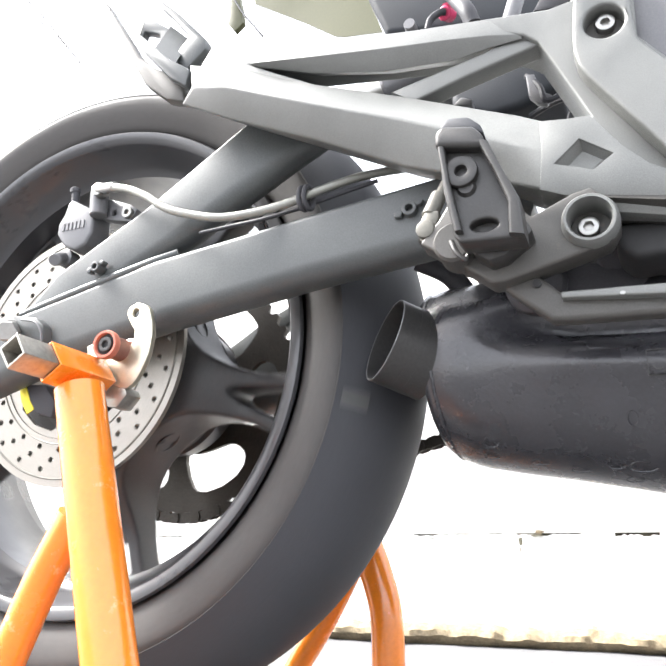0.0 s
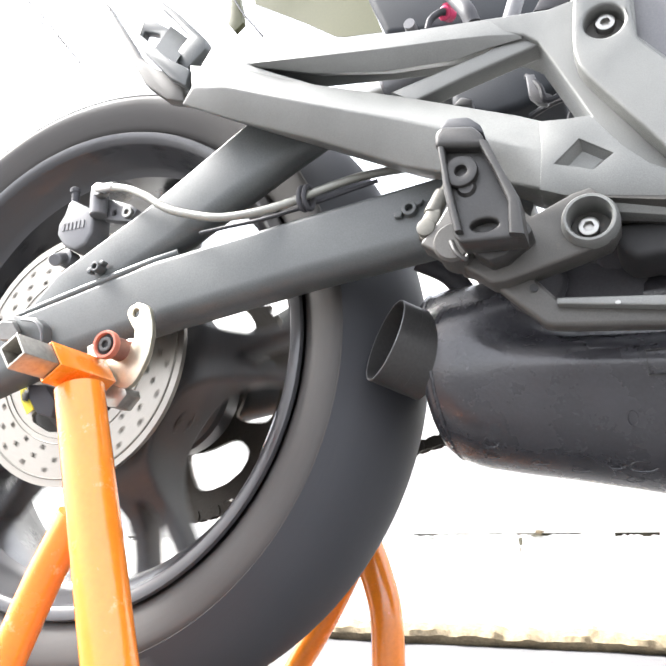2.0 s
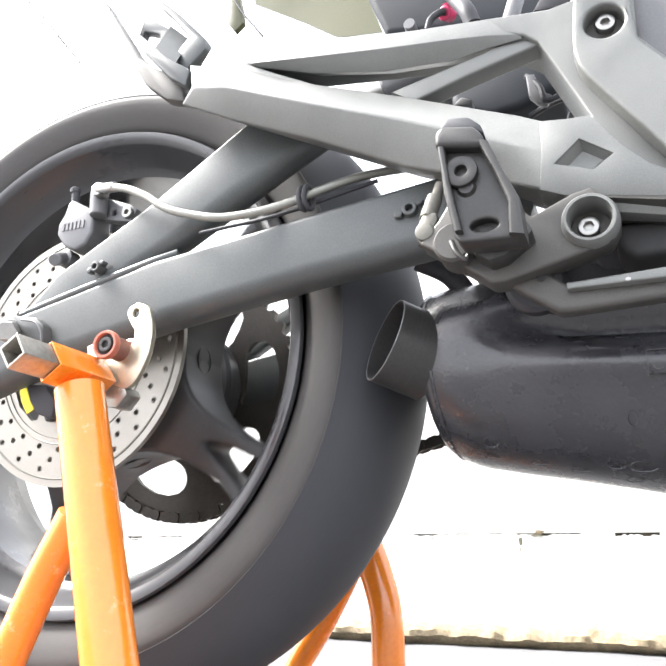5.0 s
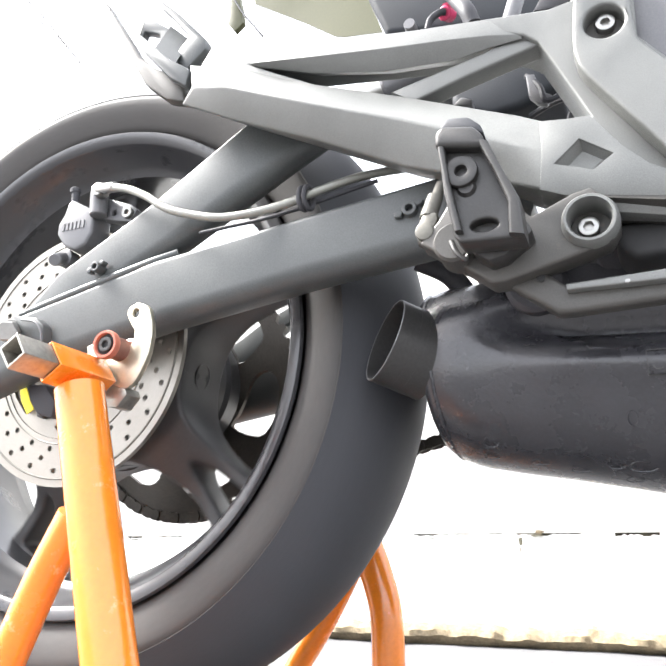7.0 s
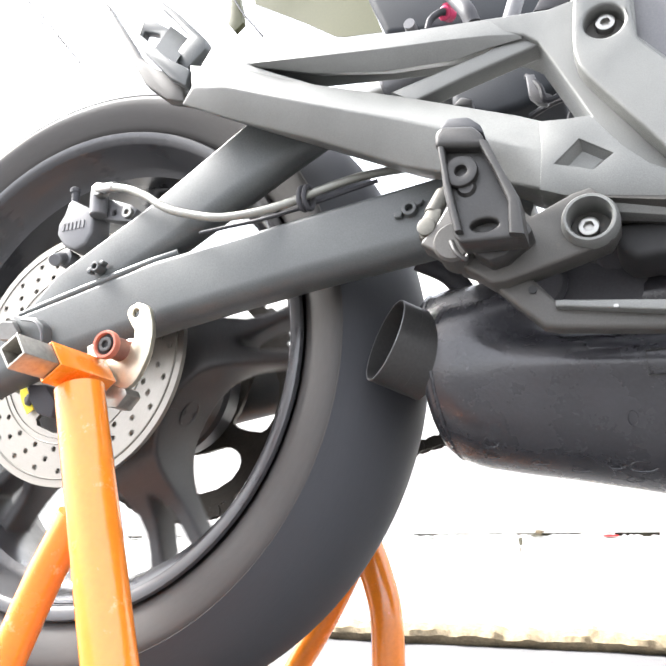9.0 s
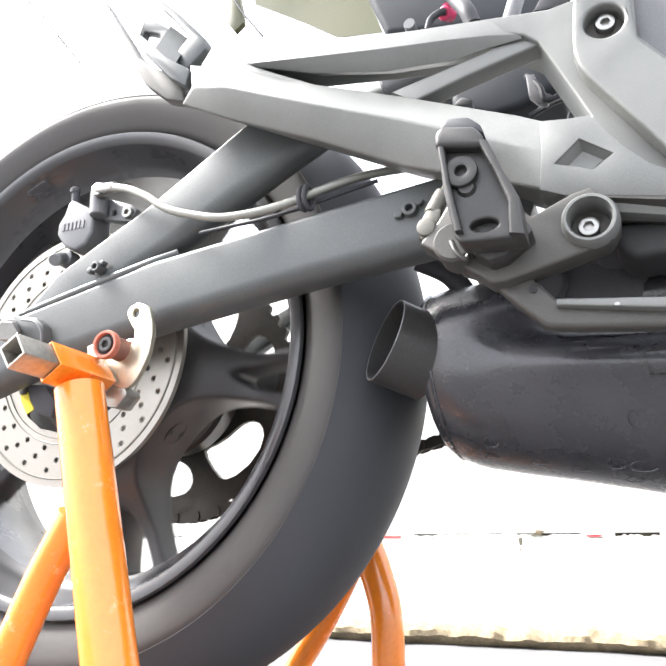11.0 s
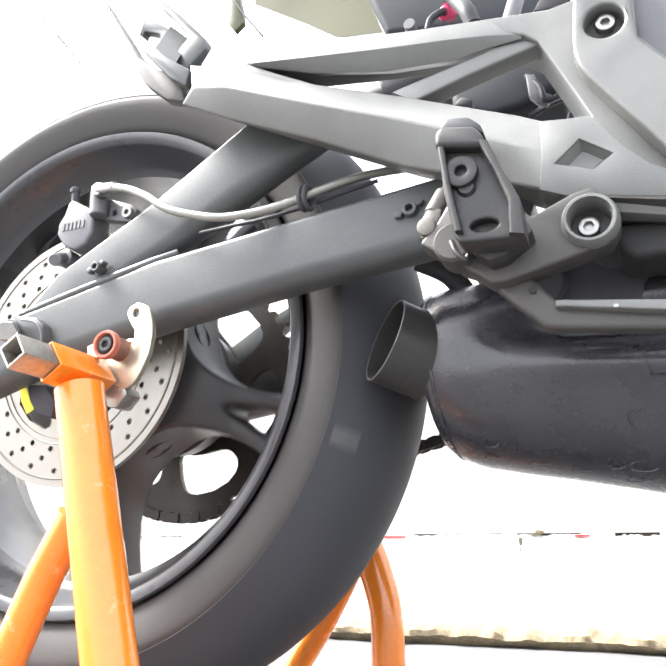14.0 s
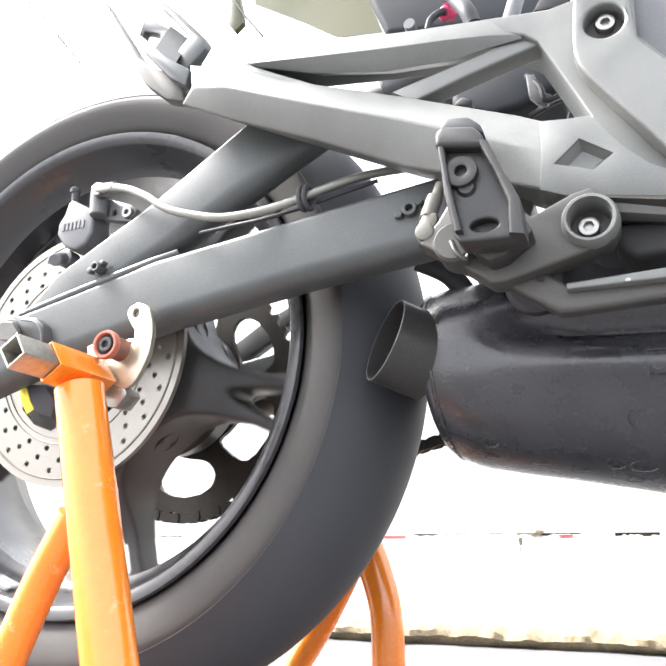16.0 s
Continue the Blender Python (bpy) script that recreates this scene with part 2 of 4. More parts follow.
def build_wall():
    w = part("wall_back", block(-7, 7, WALL_Y + 0.02, WALL_Y + 0.2, -0.05, 0.93), CRACK, None, lift=False)
    tagged(w, "bright whitewashed wall of two broad courses with a cracked joint", "wall", kind="structure")
    part("lower_course", block(-7, 7, WALL_Y, WALL_Y + 0.0199, -0.05, JOINT - 0.005, 0.0012), WALL_WHITE, w, "whitewashed lower course", lift=False)
    part("upper_course", block(-7, 7, WALL_Y, WALL_Y + 0.0199, JOINT + 0.006, 0.95, 0.0012), WALL_WHITE, w, "whitewashed upper course", lift=False)
    # mortar that still fills the joint, with broken edges
    random.seed(4)
    for x0, x1, low, high in ((-7, -0.84, 0, 0), (-0.84, -0.79, 0.004, 0.006), (-0.79, -0.74, 0, 0), (-0.74, -0.66, 0.0015, 0.003), (-0.66, -0.587, 0.002, 0.001), (-0.587, -0.034, 0, 0), (-0.034, 0.02, 0.0022, 0.0042), (0.02, 0.1, 0.0013, 0.0016), (0.1, 0.134, 0, 0), (0.134, 0.166, 0.0003, 0.0026), (0.166, 0.195, 0, 0),
                              (0.195, 0.232, 0.0022, 0.0026), (0.232, 0.272, 0.0012, 0.0062), (0.272, 0.33, 0.0014, 0.0024), (0.33, 0.398, 0.0014, 0.0008), (0.398, 0.484, 0.001, 0.0072), (0.484, 7, 0, 0)):
        n = 14
        top = [(x0 + (x1 - x0) * i / n, JOINT + 0.0061 - high * random.uniform(0.3, 1.3)) for i in range(n + 1)]
        bot = [(x0 + (x1 - x0) * i / n, JOINT - 0.0051 + low * random.uniform(0.5, 1.2)) for i in range(n + 1)]
        bot = [(bx, min(bz, tz - 0.0004)) for (bx, bz), (tx, tz) in zip(bot, top)]
        part("mortar", plate(top + bot[::-1], WALL_Y + 0.0015, WALL_Y + 0.0195), WALL_WHITE, w, lift=False, smooth=False)
    # chips and stains of dirt with a shape of their own
    def chip(cx, cz, sx, sz, mat=CRACK, tilt=0.0):
        pts = []
        for i in range(14):
            a = 2 * math.pi * i / 14
            k = random.uniform(0.6, 1.1)
            u, v = sx * k * math.cos(a), sz * k * math.sin(a)
            pts.append((cx + u * math.cos(tilt) - v * math.sin(tilt), cz + u * math.sin(tilt) + v * math.cos(tilt)))
        part("chip", plate(pts, WALL_Y - 0.0012, WALL_Y + 0.001), mat, w, lift=False, smooth=False)
    chip(0.246, JOINT + 0.0085, 0.012, 0.0045, LEDGE)
    chip(0.205, JOINT - 0.011, 0.006, 0.008)
    chip(0.203, JOINT - 0.028, 0.0012, 0.012)
    chip(0.24, JOINT + 0.002, 0.018, 0.003)
    chip(-0.28, JOINT - 0.001, 0.018, 0.003)
    chip(0.41, H - 0.095, 0.0016, 0.0012)
    chip(0.375, H - 0.195, 0.0012, 0.003, LEDGE)
    chip(0.46, H - 0.27, 0.001, 0.006, CRACK, 0.4)
    for cx, cz in ((0.005, H - 0.292), (0.268, H - 0.289), (0.255, JOINT - 0.018), (0.01, JOINT - 0.018), (0.45, JOINT - 0.018)):
        part("pit", lathe([(-0.0008, 0.0075), (-0.0014, 0.0085), (0.001, 0.009), (0.001, 0.007)], 20, closed=True, centre=(cx, WALL_Y, cz)), WALL_WHITE, w, lift=False)


def build_ledge():
    random.seed(9)
    secs = []
    for i in range(661):
        x = -2.2 + 4.4 * i / 660
        h = 0.037 + 0.009 * noise.noise((x * 7, 1, 0)) + 0.01 * noise.noise((x * 26, 4, 0)) + 0.0015 * noise.noise((x * 70, 9, 0))
        out = 0.05 + 0.026 * noise.noise((x * 6, 8, 0)) + 0.01 * noise.noise((x * 22, 2, 0))
        y1 = WALL_Y - 0.001
        sec = []
        for dy, dz in ((0, -0.01), (0, 1.0), (0.35, 1.04), (0.72, 0.95), (0.95, 0.75), (1.02, 0.48), (0.85, 0.3), (0.55, -0.01)):
            k = 1 + 0.15 * noise.noise((x * 40, dy * 4, dz * 5)) + 0.04 * noise.noise((x * 80, dy * 7, dz * 9))
            sec.append((x, y1 - out * dy * k, h * dz * (k if dz > 0 else 1)))
        secs.append(sec)
    l = part("ledge", loft(secs), LEDGE, None, lift=False)
    tagged(l, "rough weathered plinth edge along the foot of the wall", "ledge", kind="structure")


build_ground()
build_wall()
build_ledge()

cable = thing("overhead_cable", "thin grey overhead cable against the white sky", "cable", -1.2, 1.9, 0)
part("line", tube([(-2.937, 1.900, 3.252), (-2.459, 1.900, 2.838), (-2.243, 1.900, 2.589), (-2.004, 1.900, 2.285)], 0.004, steps=4), WIRE, cable)
part("line", tube([(-2.634, 1.900, 3.079), (-2.401, 1.900, 2.731), (-2.204, 1.900, 2.526), (-1.998, 1.900, 2.281)], 0.003, steps=4), WIRE, cable)
part("pole", rod(((-2.937, 1.900, 3.252)[0], 1.9, -0.36), (-2.937, 1.900, 3.252), 0.03, n=16), WIRE, cable, "slim grey pole")

# ---------------------------------------------------------------- motorcycle
bike = thing("motorcycle", "grey and black motorcycle raised on a stand, rear wheel turning", "motorcycle")
wheel = new("wheel")
wheel.empty_display_size = 0.1
wheel.parent = bike
wheel.location = (0, 0, H)
wheel["label"] = "black cast rear wheel with five split spokes"


def polar(r, a):
    return (r * math.cos(a), r * math.sin(a))


def build_wheel():
    # tyre: side walls, then the smooth crown
    side = [(-0.066, 0.2205), (-0.0705, 0.2225), (-0.0735, 0.227), (-0.0772, 0.238), (-0.0792, 0.2455), (-0.0796, 0.2505), (-0.0793, 0.2540), (-0.0786, 0.2549), (-0.0790, 0.2559)]
    crown = []
    for i in range(-12, 13):
        a = i / 12
        crown.append((0.0782 * a, 0.2985 - 0.0418 * (0.88 * a * a + 0.12 * a ** 6)))
    prof = side + crown + [(-y, r) for y, r in side[::-1]] + [(0.058, 0.214), (-0.058, 0.214)]
    bm = lathe(prof, 180, closed=True)
    for f in bm.faces:
        c = f.calc_center_median()
        f.material_index = 1 if math.hypot(c.x, c.z) < 0.2555 else 0
    part("tyre", bm, [RUBBER, SIDEWALL], wheel, "worn smooth black tyre", lift=False, angle=50)
    # wear patch that shows each turn
    bm = bmesh.new()
    grid = []
    for i in range(5):
        a = -0.049 / 2 + 0.049 * i / 4
        row = []
        for k in range(5):
            u = -0.97 + 0.2 * k / 4
            r = 0.2987 - 0.0418 * (0.88 * u * u + 0.12 * u ** 6)
            row.append(bm.verts.new((r * math.cos(a), 0.0782 * u - 0.0003, r * math.sin(a))))
        grid.append(row)
    for p, q in zip(grid, grid[1:]):
        for k in range(4):
            bm.faces.new((p[k], p[k + 1], q[k + 1], q[k]))
    bmesh.ops.solidify(bm, geom=bm.faces[:], thickness=0.0004)
    part("label_patch", bm, PATCH, wheel, "faded grey sticker on the tyre", lift=False)
    # rim
    rim = [(-0.0725, 0.2205), (-0.0752, 0.219), (-0.0752, 0.2165), (-0.0735, 0.2105), (-0.0705, 0.2082), (-0.06, 0.2062), (-0.0575, 0.2038), (-0.042, 0.2), (-0.036, 0.192), (0.035, 0.19), (0.055, 0.205), (0.0705, 0.2082),
           (0.0735, 0.2105), (0.0752, 0.2165), (0.0752, 0.219), (0.0725, 0.2205), (0.06, 0.212), (0.03, 0.195), (-0.03, 0.195), (-0.06, 0.212)]
    part("rim", lathe(rim, 180, closed=True), WHEEL_BLACK, wheel, "black painted cast rim", lift=False, angle=45)
    a = 0.83
    part("wheel_weight", loft([[(r * math.cos(a + s), y, r * math.sin(a + s)) for r, y in ((0.2065, -0.066), (0.2035, -0.05), (0.2015, -0.05), (0.2045, -0.066))] for s in (-0.06, -0.03, 0, 0.03, 0.06)]), RIM_EDGE, wheel, "bare balance weight", lift=False)
    # hub barrel and cush-drive carrier
    part("hub", lathe([(-0.07, 0.03), (-0.07, 0.05), (-0.05, 0.056), (-0.046, 0.07), (-0.012, 0.072), (0.03, 0.07), (0.036, 0.072), (0.06, 0.074), (0.064, 0.07), (0.07, 0.074), (0.096, 0.07), (0.1, 0.05), (0.1, 0.03)], 72), SPOKE_BLACK, wheel, lift=False)
    # five spokes, each split in two towards the rim; deep rounded valleys between them, each with an oval pocket
    for k in range(5):
        c = 2 * math.pi * k / 5 - 0.03
        half = [(0.094, 0.628), (0.0945, 0.56), (0.0958, 0.48), (0.0985, 0.40), (0.103, 0.33), (0.1095, 0.265), (0.118, 0.215), (0.129, 0.178), (0.142, 0.156), (0.158, 0.148), (0.175, 0.15), (0.188, 0.157), (0.195, 0.168)]
        out = [polar(0.062, c + 0.628)] + [polar(r, c + a) for r, a in half] + [polar(0.195, c + 0.06), polar(0.195, c - 0.06)] + [polar(r, c - a) for r, a in half[::-1]] + [polar(0.062, c - 0.628), polar(0.062, c - 0.3), polar(0.062, c), polar(0.062, c + 0.3)]
        slot = [polar(r, c + a) for r, a in ((0.1315, 0.0), (0.134, 0.022), (0.139, 0.04), (0.15, 0.058), (0.168, 0.073), (0.184, 0.081), (0.1885, 0.074), (0.189, 0.0), (0.1885, -0.074), (0.184, -0.081), (0.168, -0.073), (0.15, -0.058), (0.139, -0.04), (0.134, -0.022))]
        bm = plate(out, -0.012, 0.02, [slot])
        bmesh.ops.recalc_face_normals(bm, faces=bm.faces)
        def on_joint(v):
            return abs(abs((math.atan2(v.co.z, v.co.x) - c + math.pi) % (2 * math.pi) - math.pi) - 0.628) < 0.002
        soft = [e for e in bm.edges if len(e.link_faces) == 2 and e.calc_face_angle(0) > 0.5 and not (on_joint(e.verts[0]) and on_joint(e.verts[1]))]
        bmesh.ops.bevel(bm, geom=soft, offset=0.0055, segments=4, profile=0.5, affect="EDGES", clamp_overlap=True)
        for v in bm.verts:
            r = math.hypot(v.co.x, v.co.z)
            if v.co.y < 0.006:
                u = max(0, min(1, (0.158 - r) / 0.062))
                v.co.y -= 0.034 * u * u * (3 - 2 * u)
        part("spoke", bm, SPOKE_BLACK, wheel, lift=False, angle=50)
        m = c + math.pi / 5
        rim_of_pocket = []
        for dr, size in ((-0.001, 1.0), (0.0012, 1.0), (0.0015, 0.9), (0.0002, 0.82)):
            rim_of_pocket.append([])
            for i in range(28):
                w = 2 * math.pi * i / 28
                a, y = m + size * 0.14 * math.sin(w), -0.014 + size * 0.0115 * math.cos(w)
                p = polar(0.094 + dr, a)
                rim_of_pocket[-1].append((p[0], y, p[1]))
        web = part("hub_web", loft(rim_of_pocket, caps=False), SPOKE_BLACK, wheel, lift=False)
        # no real depth: a dark oval gives the shade inside the pocket
        part("pocket", loft([[(x * f, y, z * f) for x, y, z in rim_of_pocket[-1]] for f in (1.001, 0.998)]), DARK_HOLE, web, "dark oval piece for the shade in a pocket", lift=False)
    # brake disc with drilled track and bolted carrier
    holes = []
    for k in range(24):
        a = 2 * math.pi * k / 24
        holes.append(ring(*polar(0.1015, a), 0.0026, 8))
        holes.append(ring(*polar(0.0925, a + 0.09), 0.0026, 8))
        holes.append(ring(*polar(0.0835, a + 0.17), 0.0026, 8))
    part("brake_disc", plate(ring(0, 0, 0.115, 140), -0.0785, -0.0737, [ring(0, 0, 0.0745, 90)] + holes, bevel=0.0), DISC_STEEL, wheel, "drilled steel brake disc", lift=False, angle=30)
    for inner, outer in ((0.1075, 0.1092), (0.0785, 0.0795)):
        part("disc_groove", lathe([(-0.0789, inner), (-0.0792, (inner + outer) / 2), (-0.0789, outer), (-0.0782, outer), (-0.0782, inner)], 120, closed=True), ZINC_GREY, wheel, "dull ring on the disc", lift=False)
    gaps = []
    for k in range(5):
        m = 2 * math.pi * (k + 0.5) / 5
        gaps.append([polar(r, m + a) for r, a in ((0.05, -0.3), (0.065, -0.38), (0.069, -0.3), (0.07, 0), (0.069, 0.3), (0.065, 0.38), (0.05, 0.3), (0.047, 0))])
    part("disc_carrier", plate(ring(0, 0, 0.0742, 90), -0.0775, -0.0735, [ring(0, 0, 0.032, 40)] + gaps), DISC_STEEL, wheel, "steel inner ring of the brake disc", lift=False, smooth=False)
    for k in range(5):
        x, z = polar(0.056, 2 * math.pi * k / 5)
        part("disc_bolt", plate(ring(x, z, 0.006, 6), -0.083, -0.0775, bevel=0.0008), PIPE_BLACK, wheel, lift=False)
    # sprocket
    teeth = []
    for k in range(45 * 4):
        teeth.append(polar(0.1335 if k % 4 in (0, 1) else 0.1275, 2 * math.pi * k / (45 * 4)))
    windows = []
    for k in range(6):
        c = 2 * math.pi * (k + 0.5) / 6 + SPROCKET_TURN
        shape = ((0.0665, -20), (0.068, -24), (0.075, -24.5), (0.09, -22), (0.103, -19), (0.108, -16), (0.111, -10), (0.1125, 0), (0.1115, 10), (0.108, 16.5), (0.103, 20), (0.097, 21.8), (0.09, 21.8), (0.083, 20), (0.0775, 16), (0.0735, 9), (0.071, 0), (0.0685, -12))
        windows.append([polar(r, c + radians(a)) for r, a in shape])
    part("sprocket", plate(teeth, 0.105, 0.111, [ring(0, 0, 0.035, 30)] + windows), CHAIN, wheel, "dark steel rear sprocket", lift=False, smooth=False)


SPROCKET_TURN = radians(38.2)
build_wheel()


def build_chain():
    """A roller chain round the sprocket's back and along its lower and upper runs."""
    path = []
    low_dir = Vector((0.262, 0, 0.066)).normalized()
    r = 0.1335
    start = math.atan2(low_dir.z, low_dir.x) - math.pi / 2
    for i in range(26):
        path.append(Vector((r * math.cos(start), 0, r * math.sin(start))) + low_dir * (0.0125 * (26 - i)))
    n = int(r * math.pi * 1.02 / 0.0125)
    for i in range(n + 1):
        a = start - math.pi * 1.02 * i / n
        path.append(Vector((r * math.cos(a), 0, r * math.sin(a))))
    up_dir = Vector((0.3, 0, 0.0)).normalized()
    for i in range(1, 27):
        path.append(path[25 + n + 1] + up_dir * 0.0125 * i)
    bm = bmesh.new()
    for i, (p, q) in enumerate(zip(path, path[1:])):
        d = (q - p).normalized()
        up = Vector((-d.z, 0, d.x))
        off = 0.0072 if i % 2 else 0.0055
        for y in (0.108 - off, 0.108 + off):
            pts = []
            for t, h in ((-0.004, 0.0), (-0.0025, 0.0048), (0.003, 0.0056), (0.00625, 0.0042), (0.0095, 0.0056), (0.015, 0.0048), (0.0165, 0.0), (0.015, -0.0048), (0.0095, -0.0056), (0.00625, -0.0042), (0.003, -0.0056), (-0.0025, -0.0048)):
                pts.append(p + d * t + up * h)
            a = [bm.verts.new(v + Vector((0, y - 0.0008, 0))) for v in pts]
            b = [bm.verts.new(v + Vector((0, y + 0.0008, 0))) for v in pts]
            for k in range(12):
                bm.faces.new((a[k], a[(k + 1) % 12], b[(k + 1) % 12], b[k]))
            bm.faces.new(a)
            bm.faces.new(b[::-1])
    part("chain", bm, CHAIN, bike, "dark greasy drive chain", smooth=False)


build_chain()


def build_swingarm():
    arm = part("swingarm", rail([((0.358, 0.079), (0.351, 0.028), -0.128, -0.094), ((0.240, 0.066), (0.241, 0.016), -0.128, -0.094), ((0.116, 0.052), (0.130, -0.000), -0.128, -0.094),
                                 ((0.013, 0.030), (0.024, -0.019), -0.128, -0.094), ((-0.084, 0.009), (-0.054, -0.042), -0.128, -0.094)], 0.005, 0.013, 6), ARM_PAINT, bike, "dark grey painted box-section swingarm")
    part("brace", rail([((-0.014, 0.027), (0.001, 0.021), -0.124, -0.095), ((0.014, 0.056), (0.061, 0.033), -0.124, -0.095), ((0.101, 0.104), (0.130, 0.065), -0.122, -0.094), ((0.196, 0.168), (0.228, 0.122), -0.118, -0.09),
                        ((0.237, 0.198), (0.270, 0.148), -0.11, -0.085)], 0.004, 0.016, 5), ARM_PAINT, arm, "dark grey upper brace of the swingarm")
    random.seed(12)
    seam = smooth_path([(-0.018, -0.1235, 0.024), (0.029, -0.1245, 0.0345), (0.071, -0.1245, 0.0435), (0.095, -0.1245, 0.0485), (0.114, -0.1225, 0.0535), (0.132, -0.118, 0.059)], 14)
    part("weld_seam", tube([p + Vector((0, random.uniform(-0.0001, 0.0001), random.uniform(-0.00012, 0.00012))) for p in seam], 0.0036, n=12, steps=1), ARM_PAINT, arm, "rough weld seam")
    # lugs
    for px, pz, r in (((0.063, 0.053)[0], (0.063, 0.053)[1], 0.0042), ((0.325, 0.055)[0], (0.325, 0.055)[1], 0.0052)):
        lug = join(plate(ring(px, pz, r, 24), -0.1335, -0.122, [ring(px, pz, r * 0.52, 16)], bevel=0.0006), plate([(px - 2.1 * r, pz - 0.9 * r), (px - 1.2 * r, pz - 1.0 * r), (px - 0.9 * r, pz - 0.2 * r), (px - 1.5 * r, pz + 0.1 * r), (px - 2.1 * r, pz - 0.2 * r)], -0.132, -0.126, bevel=0.0005),
                   plate([(px + 0.7 * r, pz + 0.9 * r), (px + 0.9 * r, pz + 0.2 * r), (px + 1.7 * r, pz + 0.5 * r), (px + 1.9 * r, pz + 1.0 * r), (px + 1.2 * r, pz + 1.2 * r)], -0.132, -0.126, bevel=0.0005))
        part("lug", lug, ARM_PAINT, arm)
    # chain adjuster and axle
    part("adjuster", plate([(-0.014, 0.020), (0.012, 0.015), (0.020, 0.008), (0.023, -0.005), (0.017, -0.009), (0.004, -0.003), (-0.007, 0.005)], -0.137, -0.126, bevel=0.0015), ARM_PAINT, arm, "cast chain adjuster block")
    part("adjuster_ring", tube([(-0.001, -0.139, 0.014), (0.012, -0.139, 0.011), (0.020, -0.139, 0.003), (0.023, -0.139, -0.007)], 0.0009, n=8), CALIPER, arm)
    part("axle_nut", join(rod((-0.002, -0.152, 0.001), (-0.017, -0.130, 0.007), 0.0088, n=6, cap=0.001), rod((-0.012, -0.137, 0.005), (-0.017, -0.130, 0.007), 0.0105, n=24)), CHROME, arm, "steel axle nut")
    part("axle", rod((0, -0.13, 0), (0, 0.14, 0), 0.011, n=24), BARE_STEEL, arm)
    part("far_leg", rail([((0.37, 0.085), (0.37, 0.02), 0.118, 0.15), ((0.0, 0.03), (0.0, -0.035), 0.128, 0.16), ((-0.06, 0.015), (-0.06, -0.03), 0.128, 0.16)], 0.005, 0.014), ARM_PAINT, arm)
    part("far_brace", rail([((-0.011, 0.041), (0.013, 0.026), 0.14, 0.155), ((0.031, 0.062), (0.052, 0.042), 0.14, 0.155), ((0.067, 0.084), (0.086, 0.062), 0.14, 0.155), ((0.109, 0.104), (0.114, 0.087), 0.14, 0.155), ((0.166, 0.133), (0.176, 0.106), 0.14, 0.155)], 0.003, 0.003), ARM_PAINT, arm)
    part("pivot_tube", rod((0.375, -0.125, 0.05), (0.375, 0.15, 0.05), 0.03, n=32), ARM_PAINT, arm)
    # sensor under the axle
    part("wheel_sensor", plate([(-0.028, -0.029), (-0.007, -0.031), (0.006, -0.047), (0.004, -0.061), (-0.013, -0.056), (-0.023, -0.044)], -0.1, -0.084, bevel=0.003), PLASTIC, arm, "black speed sensor below the axle")
    part("sensor_sticker", plate([(-0.054, -0.027), (-0.048, -0.024), (-0.035, -0.047), (-0.042, -0.051), (-0.050, -0.039)], -0.0815, -0.0805), YELLOW, arm, "yellow sticker")


build_swingarm()


